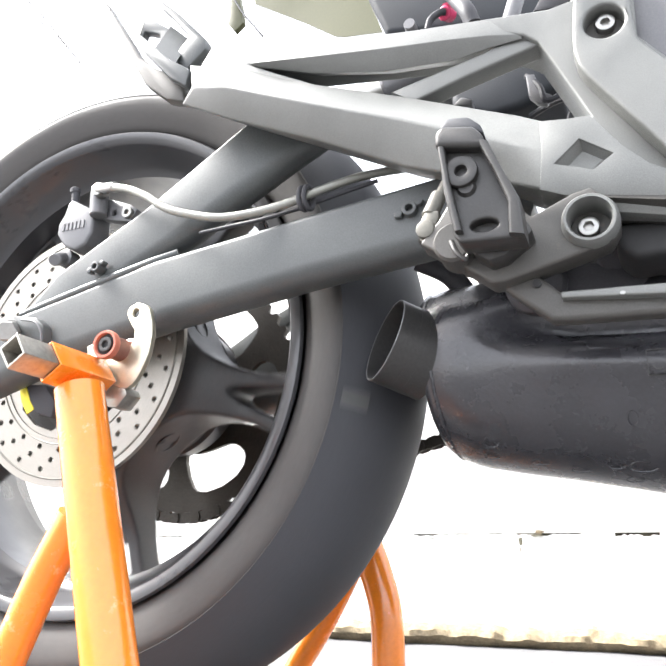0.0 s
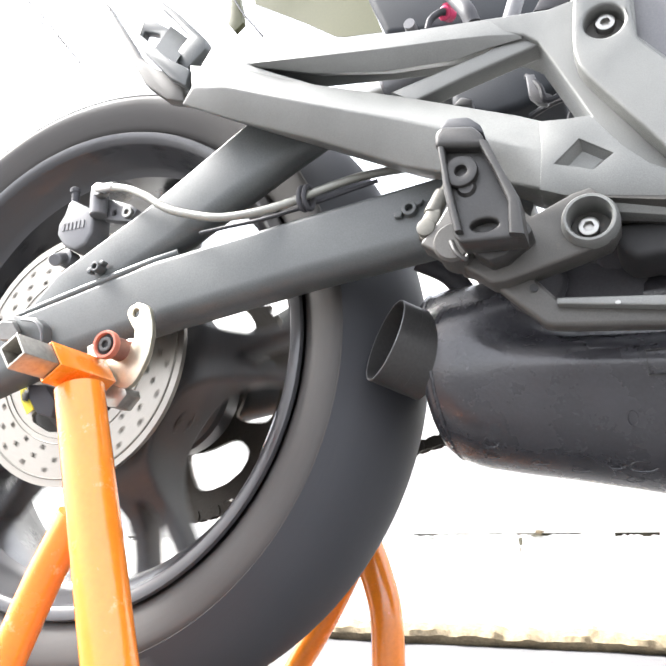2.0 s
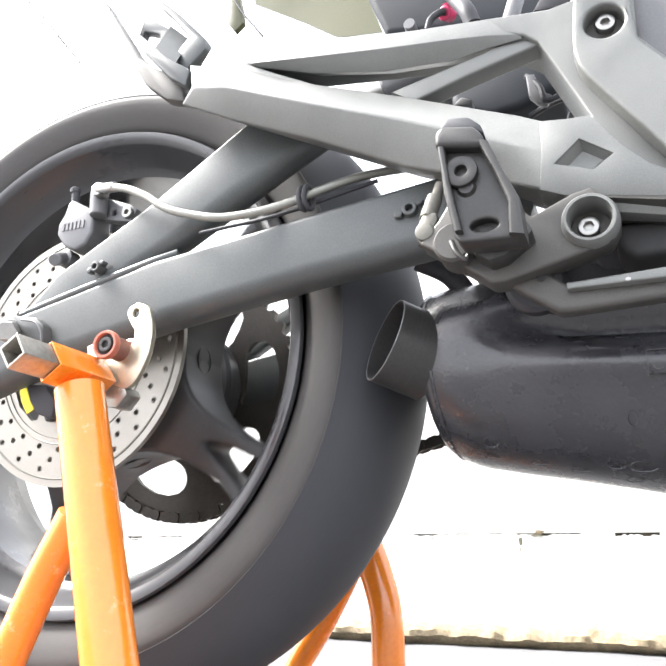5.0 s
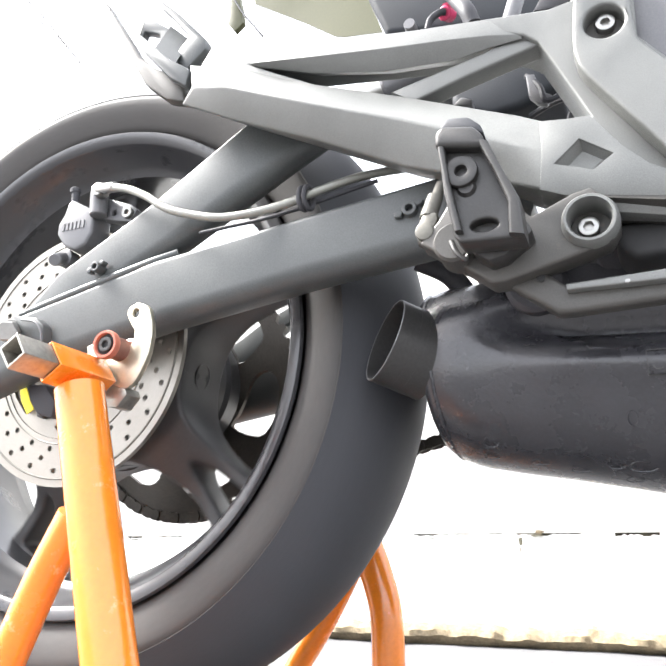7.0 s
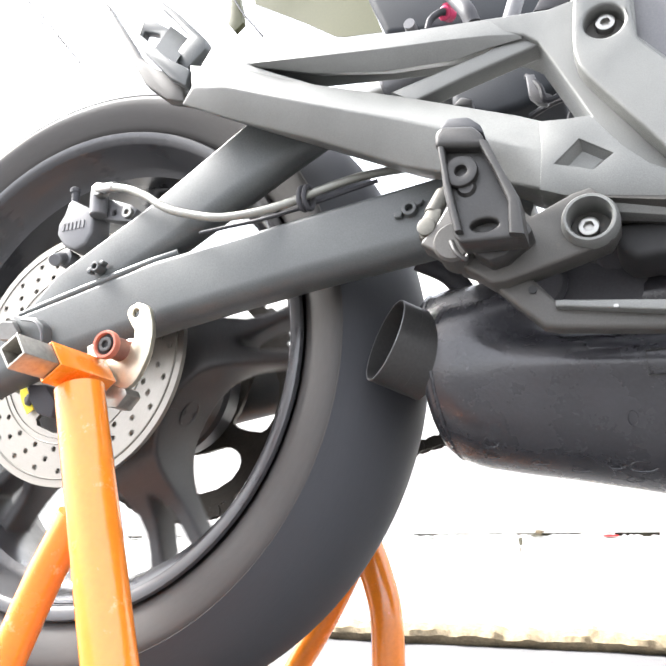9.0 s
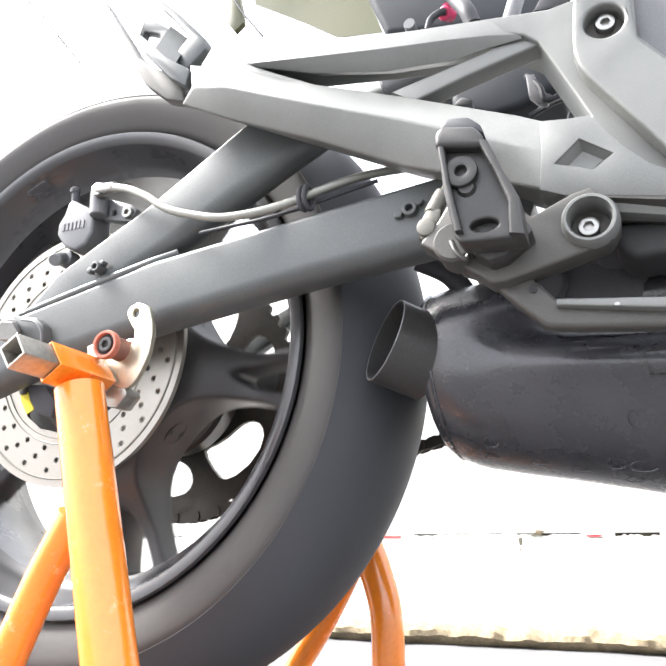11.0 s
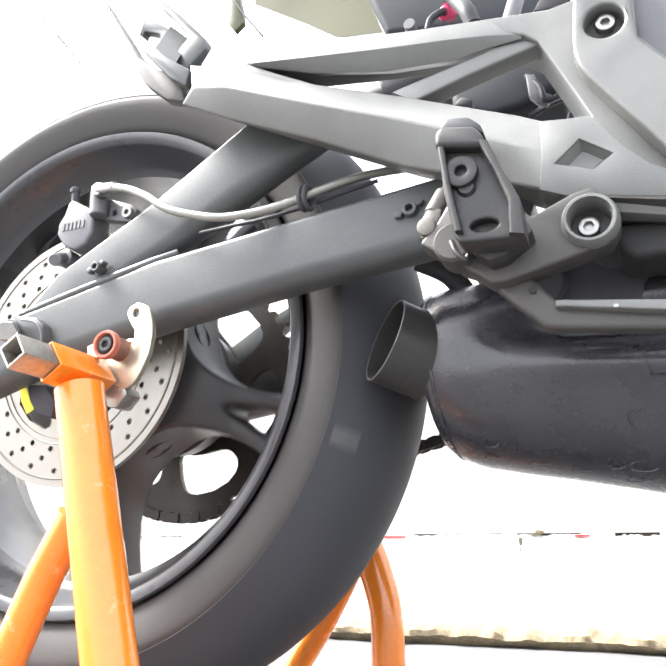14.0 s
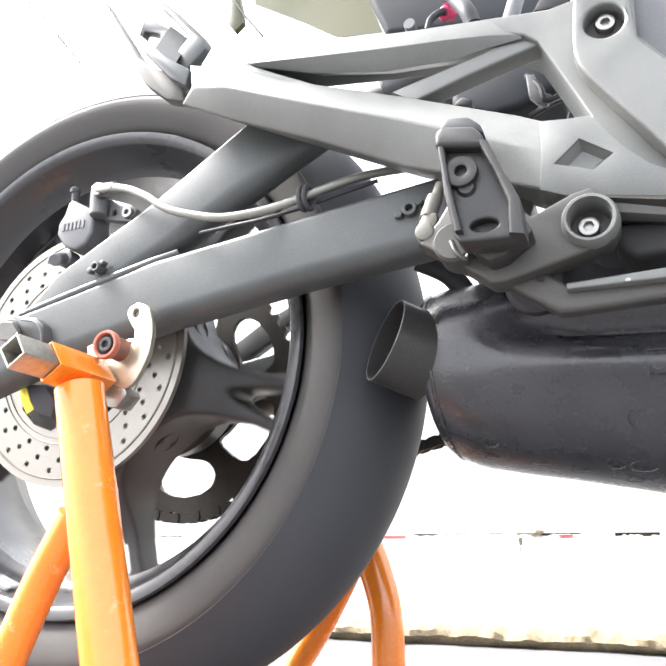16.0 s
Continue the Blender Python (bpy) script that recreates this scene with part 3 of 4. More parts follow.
def build_caliper():
    cal = part("brake_caliper", plate([(-0.000, 0.122), (0.003, 0.133), (0.008, 0.135), (0.025, 0.125), (0.034, 0.118), (0.033, 0.099), (0.027, 0.089), (0.016, 0.085), (0.003, 0.091), (-0.006, 0.103), (-0.006, 0.113)], -0.108, -0.084, bevel=0.0035, segments=3), CALIPER, bike, "dark cast brake caliper")
    part("bleed_nipple", join(rod((0.004, -0.100, 0.134), (0.003, -0.100, 0.148), 0.0036, n=14, cap=0.0006), rod((0.003, -0.100, 0.145), (0.002, -0.100, 0.151), 0.0048, n=14, cap=0.0014)), PLASTIC, cal)
    part("fluid_port", rod((0.039, -0.108, 0.113), (0.038, -0.108, 0.136), 0.0078, n=20, cap=0.001), CALIPER, cal)
    part("mount", plate([(0.024, 0.128), (0.043, 0.132), (0.067, 0.122), (0.075, 0.116), (0.068, 0.105), (0.052, 0.109), (0.036, 0.114)], -0.102, -0.09, [ring(*(0.050, 0.117), 0.0035, 4, 0.8)], bevel=0.0015), CALIPER, cal)
    socket_bolt("mount_bolt", *[(0.067, 0.113)[0], -0.106, (0.067, 0.113)[1]], 0.0052, cal, "steel caliper bolt")
    part("slide_pin", join(rod((-0.001, -0.112, 0.077), (-0.007, -0.095, 0.086), 0.0058, n=18, cap=0.001), plate(ring(*(-0.004, 0.085), 0.0085, 20), -0.098, -0.086, bevel=0.001)), CALIPER, cal, "caliper slide pin cap")
    for i in range(6):
        part("raised_bar", plate([((0.000, 0.105)[0] + 0.0043 * i, (0.000, 0.105)[1]), ((0.000, 0.105)[0] + 0.0043 * i + 0.0026, (0.000, 0.105)[1] - 0.0002), ((0.000, 0.105)[0] + 0.0043 * i + 0.003, (-0.001, 0.112)[1]), ((0.000, 0.105)[0] + 0.0043 * i + 0.0004, (-0.001, 0.112)[1])], -0.1089, -0.107), CALIPER, cal, smooth=False)
    hose = part("brake_hose", tube([(0.065, -0.125, 0.127), (0.086, -0.130, 0.119), (0.110, -0.135, 0.105), (0.132, -0.138, 0.089), (0.156, -0.138, 0.079), (0.181, -0.136, 0.073), (0.207, -0.132, 0.074), (0.232, -0.126, 0.080), (0.257, -0.120, 0.089), (0.287, -0.112, 0.098), (0.321, -0.100, 0.104)], 0.0033, n=14), HOSE, bike, "braided steel brake hose")
    part("hose_fitting", join(rod((0.040, -0.116, 0.134), (0.070, -0.126, 0.126), 0.0045, n=14, cap=0.0008), plate(ring(*(0.046, 0.132), 0.0062, 20), -0.121, -0.111, bevel=0.001)), CHROME, hose)
    part("sensor_wire", tube([(0.151, -0.118, 0.073), (0.177, -0.118, 0.074), (0.207, -0.118, 0.075), (0.234, -0.116, 0.079), (0.268, -0.114, 0.086), (0.296, -0.110, 0.093)], 0.0016, n=8), PLASTIC, bike, "thin black sensor wire")
    for k in (-0.0022, 0.0022):
        c = Vector((0.245, -0.124, 0.084)) + Vector((k, 0, 0))
        pts = [c + Vector((0.0012 * math.cos(a), 0.0062 * math.cos(a), 0.0088 * math.sin(a) - 0.002)) for a in [2 * math.pi * i / 12 for i in range(13)]]
        part("hose_clip", tube(pts, 0.0019, n=8, steps=3), PLASTIC, hose, "black rubber hose clip")


build_caliper()


def ridge_rail(stations):
    """A cast rail whose outer side folds along a ridge: stations (top, ridge, bottom) of (x, y, z), and a back y."""
    secs = []
    for top, fold, bot, back in stations:
        secs.append([(top[0], back, top[2]), top, fold, bot, (bot[0], back, bot[2] + 0.012)])
    bm = loft(secs)
    bmesh.ops.recalc_face_normals(bm, faces=bm.faces)
    return rounded(bm, 0.0022, 3, 25)


def build_subframe():
    outer = [(0.158, 0.193), (0.174, 0.217), (0.192, 0.204), (0.212, 0.199), (0.276, 0.190), (0.330, 0.182), (0.403, 0.172), (0.427, 0.169), (0.441, 0.171), (0.446, 0.217), (0.479, 0.204), (0.476, 0.134), (0.518, 0.076), (0.509, 0.009), (0.452, 0.019), (0.419, 0.042), (0.328, 0.093), (0.261, 0.133), (0.176, 0.179)]
    opening = [(0.210, 0.189), (0.314, 0.172), (0.383, 0.162), (0.399, 0.159), (0.410, 0.154), (0.418, 0.147), (0.426, 0.129), (0.445, 0.085), (0.430, 0.083), (0.343, 0.123), (0.262, 0.158), (0.231, 0.176)]
    sub = part("subframe", plate(outer, -0.15, -0.112, [opening], bevel=0.0016, segments=3), CAST_GREY, bike, "cast grey aluminium subframe with triangular openings")
    part("lower_rail", ridge_rail([((0.151, -0.148, 0.208), (0.164, -0.158, 0.177), (0.146, -0.148, 0.172), -0.12), ((0.198, -0.150, 0.190), (0.197, -0.165, 0.164), (0.200, -0.150, 0.142), -0.12), ((0.262, -0.150, 0.158), (0.271, -0.168, 0.128), (0.262, -0.152, 0.111), -0.114),
                                   ((0.326, -0.150, 0.131), (0.332, -0.169, 0.100), (0.328, -0.152, 0.075), -0.114), ((0.4037, -0.1605, 0.0899), (0.400, -0.1695, 0.066), (0.394, -0.163, 0.044), -0.114), ((0.4180, -0.1680, 0.0782), (0.4185, -0.1698, 0.056), (0.4155, -0.1685, 0.032), -0.114)]), CAST_GREY, sub, "cast grey lower rail")
    part("upper_rail", ridge_rail([((0.206, -0.149, 0.200), (0.210, -0.152, 0.189), (0.211, -0.148, 0.188), -0.125), ((0.261, -0.150, 0.192), (0.263, -0.154, 0.178), (0.260, -0.146, 0.170), -0.125), ((0.315, -0.150, 0.184), (0.316, -0.154, 0.169), (0.314, -0.145, 0.157), -0.125), ((0.363, -0.150, 0.176), (0.363, -0.154, 0.162), (0.363, -0.146, 0.151), -0.125), ((0.389, -0.150, 0.172), (0.388, -0.152, 0.159), (0.388, -0.147, 0.153), -0.125), ((0.409, -0.148, 0.169), (0.408, -0.149, 0.156), (0.409, -0.148, 0.153), -0.125)]), CAST_GREY, sub, "cast grey upper rail")
    part("strut", rail([((0.318, 0.139), (0.335, 0.127), -0.146, -0.13), ((0.367, 0.149), (0.373, 0.137), -0.146, -0.13), ((0.418, 0.160), (0.423, 0.148), -0.146, -0.13)], 0.003, 0.002), CAST_GREY, sub)
    # forward panel with its sunk bolt
    panel = [(0.446, 0.187), (0.440, 0.141), (0.439, 0.124), (0.441, 0.113), (0.446, 0.103), (0.462, 0.078), (0.480, 0.050), (0.494, 0.030), (0.511, 0.014), (0.520, 0.069), (0.486, 0.106), (0.475, 0.122), (0.474, 0.136), (0.474, 0.177)]
    part("panel", plate(panel, -0.164, -0.149, [ring(*(0.458, 0.139), 0.0116, 40)], bevel=0.0022, segments=3), CAST_GREY, sub, "cast grey side panel")
    bx, bz = (0.459, 0.147)
    part("sunk_seat", plate(ring(bx, bz, 0.013, 32), -0.1525, -0.1485), CAST_DARK, sub)
    socket_bolt("panel_bolt", bx, -0.1575, bz - 0.004, 0.0058, sub)
    # lower front with the diamond pocket
    low = [(0.4164, 0.0764), (0.4317, 0.0742), (0.4440, 0.0737), (0.458, 0.052), (0.471, 0.037), (0.511, 0.016), (0.510, 0.003), (0.480, 0.009), (0.453, 0.015), (0.443, 0.020), (0.430, 0.0265), (0.4130, 0.0325), (0.4160, 0.056)]
    # underside in the dark cast colour, which stands in for the shade below the panel
    part("lower_flange", prism([(0.442, -0.168, 0.023), (0.510, -0.168, 0.007), (0.514, -0.125, -0.001), (0.439, -0.125, 0.017)], [(0.442, -0.155, 0.036), (0.513, -0.155, 0.019), (0.517, -0.110, 0.010), (0.439, -0.110, 0.029)]), CAST_DARK, sub, "underside of the cast panel, shade put into its darker colour")
    bm = plate(low, -0.1701, -0.149, [[(0.422, 0.047), (0.437, 0.060), (0.454, 0.047), (0.443, 0.039)]])
    for v in bm.verts:      # the face leans back below the pocket
        if v.co.y < -0.16 and v.co.z < 0.036 and v.co.x > 0.425:
            v.co.y += 0.42 * (0.036 - v.co.z)
    part("lower_panel", rounded(bm, 0.0004, 2, 40), CAST_GREY, sub, "cast grey panel with a diamond pocket")
    rim = [(0.4205, 0.0468), (0.437, 0.0612), (0.4555, 0.047), (0.443, 0.0378)]
    part("pocket_floor", loft([[(0.4395 + (x - 0.4395) * k, y, 0.0485 + (z - 0.0485) * k) for x, z in rim] for k, y in ((1.0, -0.169), (0.55, -0.1628), (0.02, -0.1625))], caps=False), CAST_GREY, sub, "sunk diamond pocket", smooth=False)
    # number plate and lamp bracket at the tail
    # tail bracket is coloured darker than the subframe to carry its shade
    tail = part("tail_bracket", plate([(0.046, 0.310), (0.053, 0.306), (0.094, 0.239), (0.111, 0.222), (0.141, 0.206), (0.143, 0.181), (0.125, 0.188), (0.102, 0.209), (0.089, 0.231)], -0.14, -0.128, bevel=0.002), CAST_DARK, sub, "cast tail bracket, coloured darker for its shade")
    part("prong", plate([(0.094, 0.249), (0.102, 0.250), (0.134, 0.216), (0.155, 0.200), (0.152, 0.185), (0.135, 0.198), (0.110, 0.227)], -0.152, -0.142, bevel=0.002), ARM_PAINT, tail)
    part("prong", plate([(0.097, 0.302), (0.107, 0.298), (0.127, 0.277), (0.154, 0.244), (0.155, 0.234), (0.136, 0.217), (0.121, 0.233), (0.138, 0.252), (0.114, 0.282)], -0.132, -0.12, bevel=0.002), ARM_PAINT, tail)
    part("web", prism([(0.109, -0.120, 0.280), (0.131, -0.120, 0.258), (0.132, -0.140, 0.220), (0.110, -0.140, 0.242)], [(0.104, -0.112, 0.287), (0.126, -0.112, 0.264), (0.128, -0.132, 0.226), (0.106, -0.132, 0.248)]), ARM_PAINT, tail)
    part("loop", plate([(0.039, 0.328), (0.065, 0.321), (0.092, 0.298), (0.095, 0.277), (0.084, 0.280), (0.082, 0.295), (0.064, 0.304), (0.059, 0.295), (0.068, 0.284), (0.058, 0.291)], -0.1, -0.09, bevel=0.0015), ARM_PAINT, tail)
    return sub


build_subframe()


def build_hanger():
    outline = [(0.341, 0.011), (0.353, 0.024), (0.361, 0.036), (0.396, 0.029), (0.407, 0.017), (0.430, 0.027), (0.440, 0.029), (0.450, 0.019), (0.454, 0.005), (0.448, -0.005), (0.423, -0.012), (0.390, -0.020), (0.382, -0.020), (0.375, -0.014)]
    cx, cz = (0.438, 0.008)
    hanger = part("footrest_hanger", plate(outline, -0.17, -0.15, [ring(cx, cz, 0.0118, 40)], bevel=0.003, segments=3), CAST_DARK, bike, "worn dark grey cast footrest hanger")
    part("boss", lathe([(-0.006, 0.0112), (-0.0085, 0.0122), (-0.0085, 0.0136), (-0.006, 0.015), (0.0, 0.0158), (0.004, 0.0125), (0.016, 0.0118), (0.016, 0.0112)], 56, closed=True, centre=(cx, -0.168, cz)), CAST_GREY, hanger, "raised round boss")
    part("boss_floor", plate(ring(cx, cz, 0.0122, 32), -0.158, -0.1515), CAST_DARK, hanger)
    socket_bolt("boss_bolt", cx - 0.0012, -0.1635, cz + 0.0005, 0.0058, hanger)
    part("pivot_boss", lathe([(-0.01, 0.005), (-0.01, 0.0105), (-0.008, 0.012), (0.012, 0.012), (0.012, 0.005)], 40, centre=(0.364, -0.172, 0.004)), CAST_DARK, hanger)
    part("peg_knuckle", plate([(0.374, 0.003), (0.403, 0.013), (0.409, 0.001), (0.393, -0.011), (0.384, -0.013), (0.375, -0.006)], -0.186, -0.168, bevel=0.002), PEG_BLACK, hanger)
    part("return_spring", tube([(0.364, -0.186, 0.002), (0.367, -0.188, -0.006), (0.372, -0.188, -0.011), (0.373, -0.186, -0.008)], 0.0016, n=8), PIPE_BLACK, hanger, "rusty return spring")
    # folding footrest, seen from below
    peg = part("footrest", plate([(0.363, 0.056), (0.367, 0.061), (0.384, 0.058), (0.389, 0.051), (0.402, 0.017), (0.406, -0.008), (0.404, -0.010), (0.373, -0.008), (0.370, -0.004), (0.365, 0.024)], -0.205, -0.187, [ring(*(0.386, -0.000), 0.0075, 24, 0, 0.5)], bevel=0.002, segments=3), PEG_BLACK, bike, "worn black folded footrest")
    part("peg_lip", plate([(0.363, 0.056), (0.367, 0.060), (0.385, 0.056), (0.390, 0.049), (0.390, 0.042), (0.386, 0.043), (0.367, 0.047), (0.363, 0.047)], -0.213, -0.19, bevel=0.003, segments=3), PEG_BLACK, peg, "polished worn tip of the footrest")
    part("rubber_pad", plate([(0.365, 0.066), (0.369, 0.070), (0.381, 0.068), (0.387, 0.062), (0.389, 0.056), (0.365, 0.062)], -0.204, -0.18, bevel=0.003), RUBBER, peg, "black rubber pad")
    part("peg_rim", rail([((0.386, 0.047), (0.392, 0.045), -0.213, -0.19), ((0.394, 0.027), (0.399, 0.026), -0.213, -0.19), ((0.400, 0.009), (0.406, 0.009), -0.213, -0.19), ((0.399, -0.009), (0.407, -0.011), -0.211, -0.19)], 0.002, 0.002), PEG_BLACK, peg)
    part("peg_rim", rail([((0.364, 0.049), (0.368, 0.048), -0.212, -0.19), ((0.367, 0.025), (0.370, 0.025), -0.212, -0.19), ((0.371, -0.003), (0.375, -0.003), -0.21, -0.19)], 0.0015, 0.0015), PEG_BLACK, peg)
    px, pz = (0.376, 0.032)
    part("peg_boss", plate(ring(px, pz, 0.0092, 32), -0.2095, -0.2, [ring(px, pz, 0.0034, 16)], bevel=0.001), PEG_BLACK, peg)
    qx, qz = (0.378, 0.023)
    part("peg_rivet", lathe([(-0.001, 0.002), (-0.0014, 0.004), (0.001, 0.0055)], 20, centre=(qx, -0.206, qz)), PEG_BLACK, peg)
    sx, sz = (0.386, -0.001)
    part("slot_floor", plate(ring(sx, sz, 0.009, 24, 0, 0.6), -0.198, -0.19), PEG_BLACK, peg)


build_hanger()


def build_muffler():
    secs = []
    n = 96
    for i in range(61):
        s = i / 60
        x = 0.325 + 0.5 * s
        r = 0.0645 + 0.1 * (x - 0.32) - 0.004 * max(0, (0.338 - x) / 0.013)
        cz = -0.0405 - 0.085 * (x - 0.32)
        sec = []
        for k in range(n):
            a = 2 * math.pi * k / n
            c, d = math.cos(a), math.sin(a)
            q = (abs(c) ** 2.15 + abs(d) ** 2.15) ** (-1 / 2.15)
            # pressed fold that runs forward along the outer side
            da = (a - 2.86)
            deep = max(0, min(1, (x - 0.36) / 0.06))
            rr = r * q * (1 - 0.25 * deep * math.exp(-(da / 0.19) ** 2) + 0.075 * deep * math.exp(-((da - 0.36) / 0.17) ** 2))
            rr += 0.0006 * noise.noise((x * 25, a * 3, 1))
            sec.append((x - 0.12 * rr * d, -0.035 + 1.02 * rr * c, cz + rr * d))
        secs.append(sec)
    body = part("muffler", loft(secs), MUFFLER_BLACK, bike, "glossy black painted round muffler")
    # domed end and its welded seam
    dome = []
    for x, f in ((0.326, 1.0), (0.3215, 0.975), (0.318, 0.92), (0.3155, 0.82), (0.314, 0.6), (0.3135, 0.3), (0.3135, 0.05)):
        sec = []
        for k in range(n):
            a = 2 * math.pi * k / n
            c, d = math.cos(a), math.sin(a)
            q = (abs(c) ** 2.15 + abs(d) ** 2.15) ** (-1 / 2.15)
            sec.append((x - 0.12 * 0.0608 * f * d, -0.035 + 1.02 * 0.0608 * f * q * c, -0.0405 + 0.0608 * f * q * d))
        dome.append(sec)
    part("end_cap", loft(dome), MUFFLER_BLACK, body)
    seam = []
    random.seed(3)
    for k in range(n * 2 + 1):
        a = math.pi * k / n
        c, d = math.cos(a), math.sin(a)
        q = (abs(c) ** 2.15 + abs(d) ** 2.15) ** (-1 / 2.15)
        seam.append((0.3250 - 0.12 * 0.0608 * d + random.uniform(-0.0004, 0.0004), -0.035 + 1.02 * 0.0608 * q * c, -0.0405 + 0.0608 * q * d))
    part("weld_bead", tube(seam, 0.0016, n=7, steps=1), MUFFLER_BLACK, body, "welded seam of the muffler")
    # tail pipe: thin-walled and open
    a = Vector((0.293, -0.092, -0.023))
    d = Vector((0.76, 0.59, -0.33)).normalized()
    side = d.orthogonal().normalized()
    up = d.cross(side)
    prof = [(0.0, 0.0296), (0.0, 0.0308), (0.012, 0.0308), (0.037, 0.0308), (0.037, 0.0296), (0.0, 0.0296)]
    part("tailpipe", loft([[a + d * s + r * (side * math.cos(2 * math.pi * k / 56) + up * math.sin(2 * math.pi * k / 56)) for k in range(56)] for s, r in prof], caps=False), PIPE_BLACK, body, "black tail pipe with a bare cut edge")
    part("pipe_rim", loft([[a + d * s + r * (side * math.cos(2 * math.pi * k / 56) + up * math.sin(2 * math.pi * k / 56)) for k in range(56)] for s, r in ((-0.0003, 0.0299), (-0.0003, 0.0306), (0.0003, 0.0309), (0.0003, 0.0299), (-0.0003, 0.0299))], caps=False), CALIPER, body, "scuffed bare pipe rim")
    for t in (0.013, 0.02):
        c = a + d * t
        part("pipe_seam", loft([[c + d * s + r * (side * math.cos(2 * math.pi * k / 56) + up * math.sin(2 * math.pi * k / 56)) for k in range(56)] for s, r in ((0, 0.0307), (0.0004, 0.0309), (0.0008, 0.0307))], caps=False), PIPE_BLACK, body)
    # stamped ovals along the lower side
    for (x, y, z), rx, rz in (((0.3613, -0.0808, -0.0970), 0.005, 0.0034), ((0.4362, -0.0789, -0.1138), 0.006, 0.0034), ((0.4517, -0.0797, -0.1166), 0.0085, 0.003), ((0.4481, -0.1040, -0.0911), 0.003, 0.004), ((0.3588, -0.0665, -0.1049), 0.005, 0.0016), ((0.3904, -0.0685, -0.1102), 0.006, 0.0016), ((0.4148, -0.0668, -0.1157), 0.006, 0.0016), ((0.4467, -0.0642, -0.1227), 0.006, 0.0016)):
        lean = (z - (-0.0405 - 0.085 * (x - 0.32))) / 0.075
        loop = [(x + rx * math.cos(2 * math.pi * i / 20), y - 0.0002 + lean * rz * math.sin(2 * math.pi * i / 20), z + rz * math.sin(2 * math.pi * i / 20)) for i in range(21)]
        part("stamp", tube(loop, 0.0004, n=6, steps=1), MUFFLER_BLACK, body)
    txt = bpy.data.curves.new("approval_mark", "FONT")
    txt.body, txt.size, txt.extrude = "e4", 0.013, 0.0004
    mark = new("approval_mark", txt)
    mark.parent = body
    x, y, z = (0.4613, -0.1180, -0.0666)
    y -= 0.0012
    mark.matrix_basis = pose(x, y, z + H, 90, 0, 0)
    txt.materials.append(PIPE_BLACK)
    x0, z0, x1, z1 = x - 0.002, z - 0.003, x + 0.018, z + 0.012
    part("mark_frame", tube([(x0, y, z0), (x1, y, z0), (x1, y, z1), (x0, y, z1), (x0, y, z0)], 0.0005, n=5, steps=1), PIPE_BLACK, body)
    part("hanger_link", tube([(0.313, -0.070, 0.043), (0.335, -0.060, 0.031), (0.352, -0.060, 0.005)], 0.008, n=12), PLASTIC, body)


build_muffler()

PIVOT = ((0.364, 0.012)[0], -0.16, (0.364, 0.012)[1] + H)
pedal = new("brake_pedal")
pedal.empty_display_size = 0.03
pedal.parent = bike
pedal.location = PIVOT
pedal["label"] = "dark cast rear brake pedal"


def build_pedal():
    def local(bm):
        bmesh.ops.translate(bm, verts=bm.verts, vec=(-PIVOT[0], -PIVOT[1], -PIVOT[2] + H))
        return bm
    arm = rail([((0.363, 0.016), (0.364, -0.006), -0.158, -0.146), ((0.387, -0.004), (0.379, -0.012), -0.158, -0.146), ((0.406, -0.013), (0.396, -0.028), -0.158, -0.146), ((0.418, -0.026), (0.412, -0.042), -0.158, -0.144),
                ((0.424, -0.028), (0.419, -0.043), -0.158, -0.144), ((0.472, -0.029), (0.470, -0.045), -0.158, -0.144), ((0.517, -0.030), (0.515, -0.045), -0.158, -0.144)], 0.003, 0.003)
    part("pedal_arm", local(arm), CAST_DARK, pedal, lift=False)
    ledge = rail([((0.419, -0.028), (0.419, -0.032), -0.164, -0.15), ((0.472, -0.031), (0.471, -0.037), -0.166, -0.15), ((0.517, -0.032), (0.516, -0.039), -0.166, -0.15)], 0.0015, 0.001)
    part("pedal_ledge", local(ledge), CAST_GREY, pedal, "pale worn upper edge of the pedal", lift=False)
    hx, hz = (0.406, -0.020)
    # dark disc on the arm, coloured as the shade in a hole
    part("pedal_hole_shade", local(plate(ring(hx, hz, 0.0024, 16), -0.1595, -0.157)), DARK_HOLE, pedal, lift=False)
    dx, dz = (0.450, -0.034)
    part("wear_dot", local(plate(ring(dx, dz, 0.0014, 12, 0, 0.7), -0.1668, -0.1655)), CHROME, pedal, lift=False)
    part("lever", local(rail([((0.365, 0.027), (0.363, -0.001), -0.158, -0.15), ((0.350, 0.030), (0.349, 0.010), -0.158, -0.15), ((0.338, 0.028), (0.337, 0.018), -0.158, -0.15)], 0.003, 0.003)), CAST_DARK, pedal, lift=False)
    cl = plate([(0.338, 0.022), (0.344, 0.033), (0.353, 0.033), (0.353, 0.028), (0.346, 0.013), (0.341, 0.014)], -0.166, -0.157, bevel=0.0012)
    part("clevis", local(cl), ZINC_GREY, pedal, "zinc-plated clevis", lift=False)
    px, pz = (0.345, 0.020)
    part("clevis_pin", local(plate(ring(px, pz, 0.0058, 24), -0.1705, -0.165, bevel=0.0008)), ZINC_GREY, pedal, lift=False)
    part("push_rod", local(join(rod((0.346, -0.162, 0.031), (0.351, -0.155, 0.048), 0.0052, n=14, cap=0.0006), rod((0.350, -0.157, 0.043), (0.355, -0.150, 0.059), 0.0034, n=12))), ZINC_GREY, pedal, lift=False)


build_pedal()


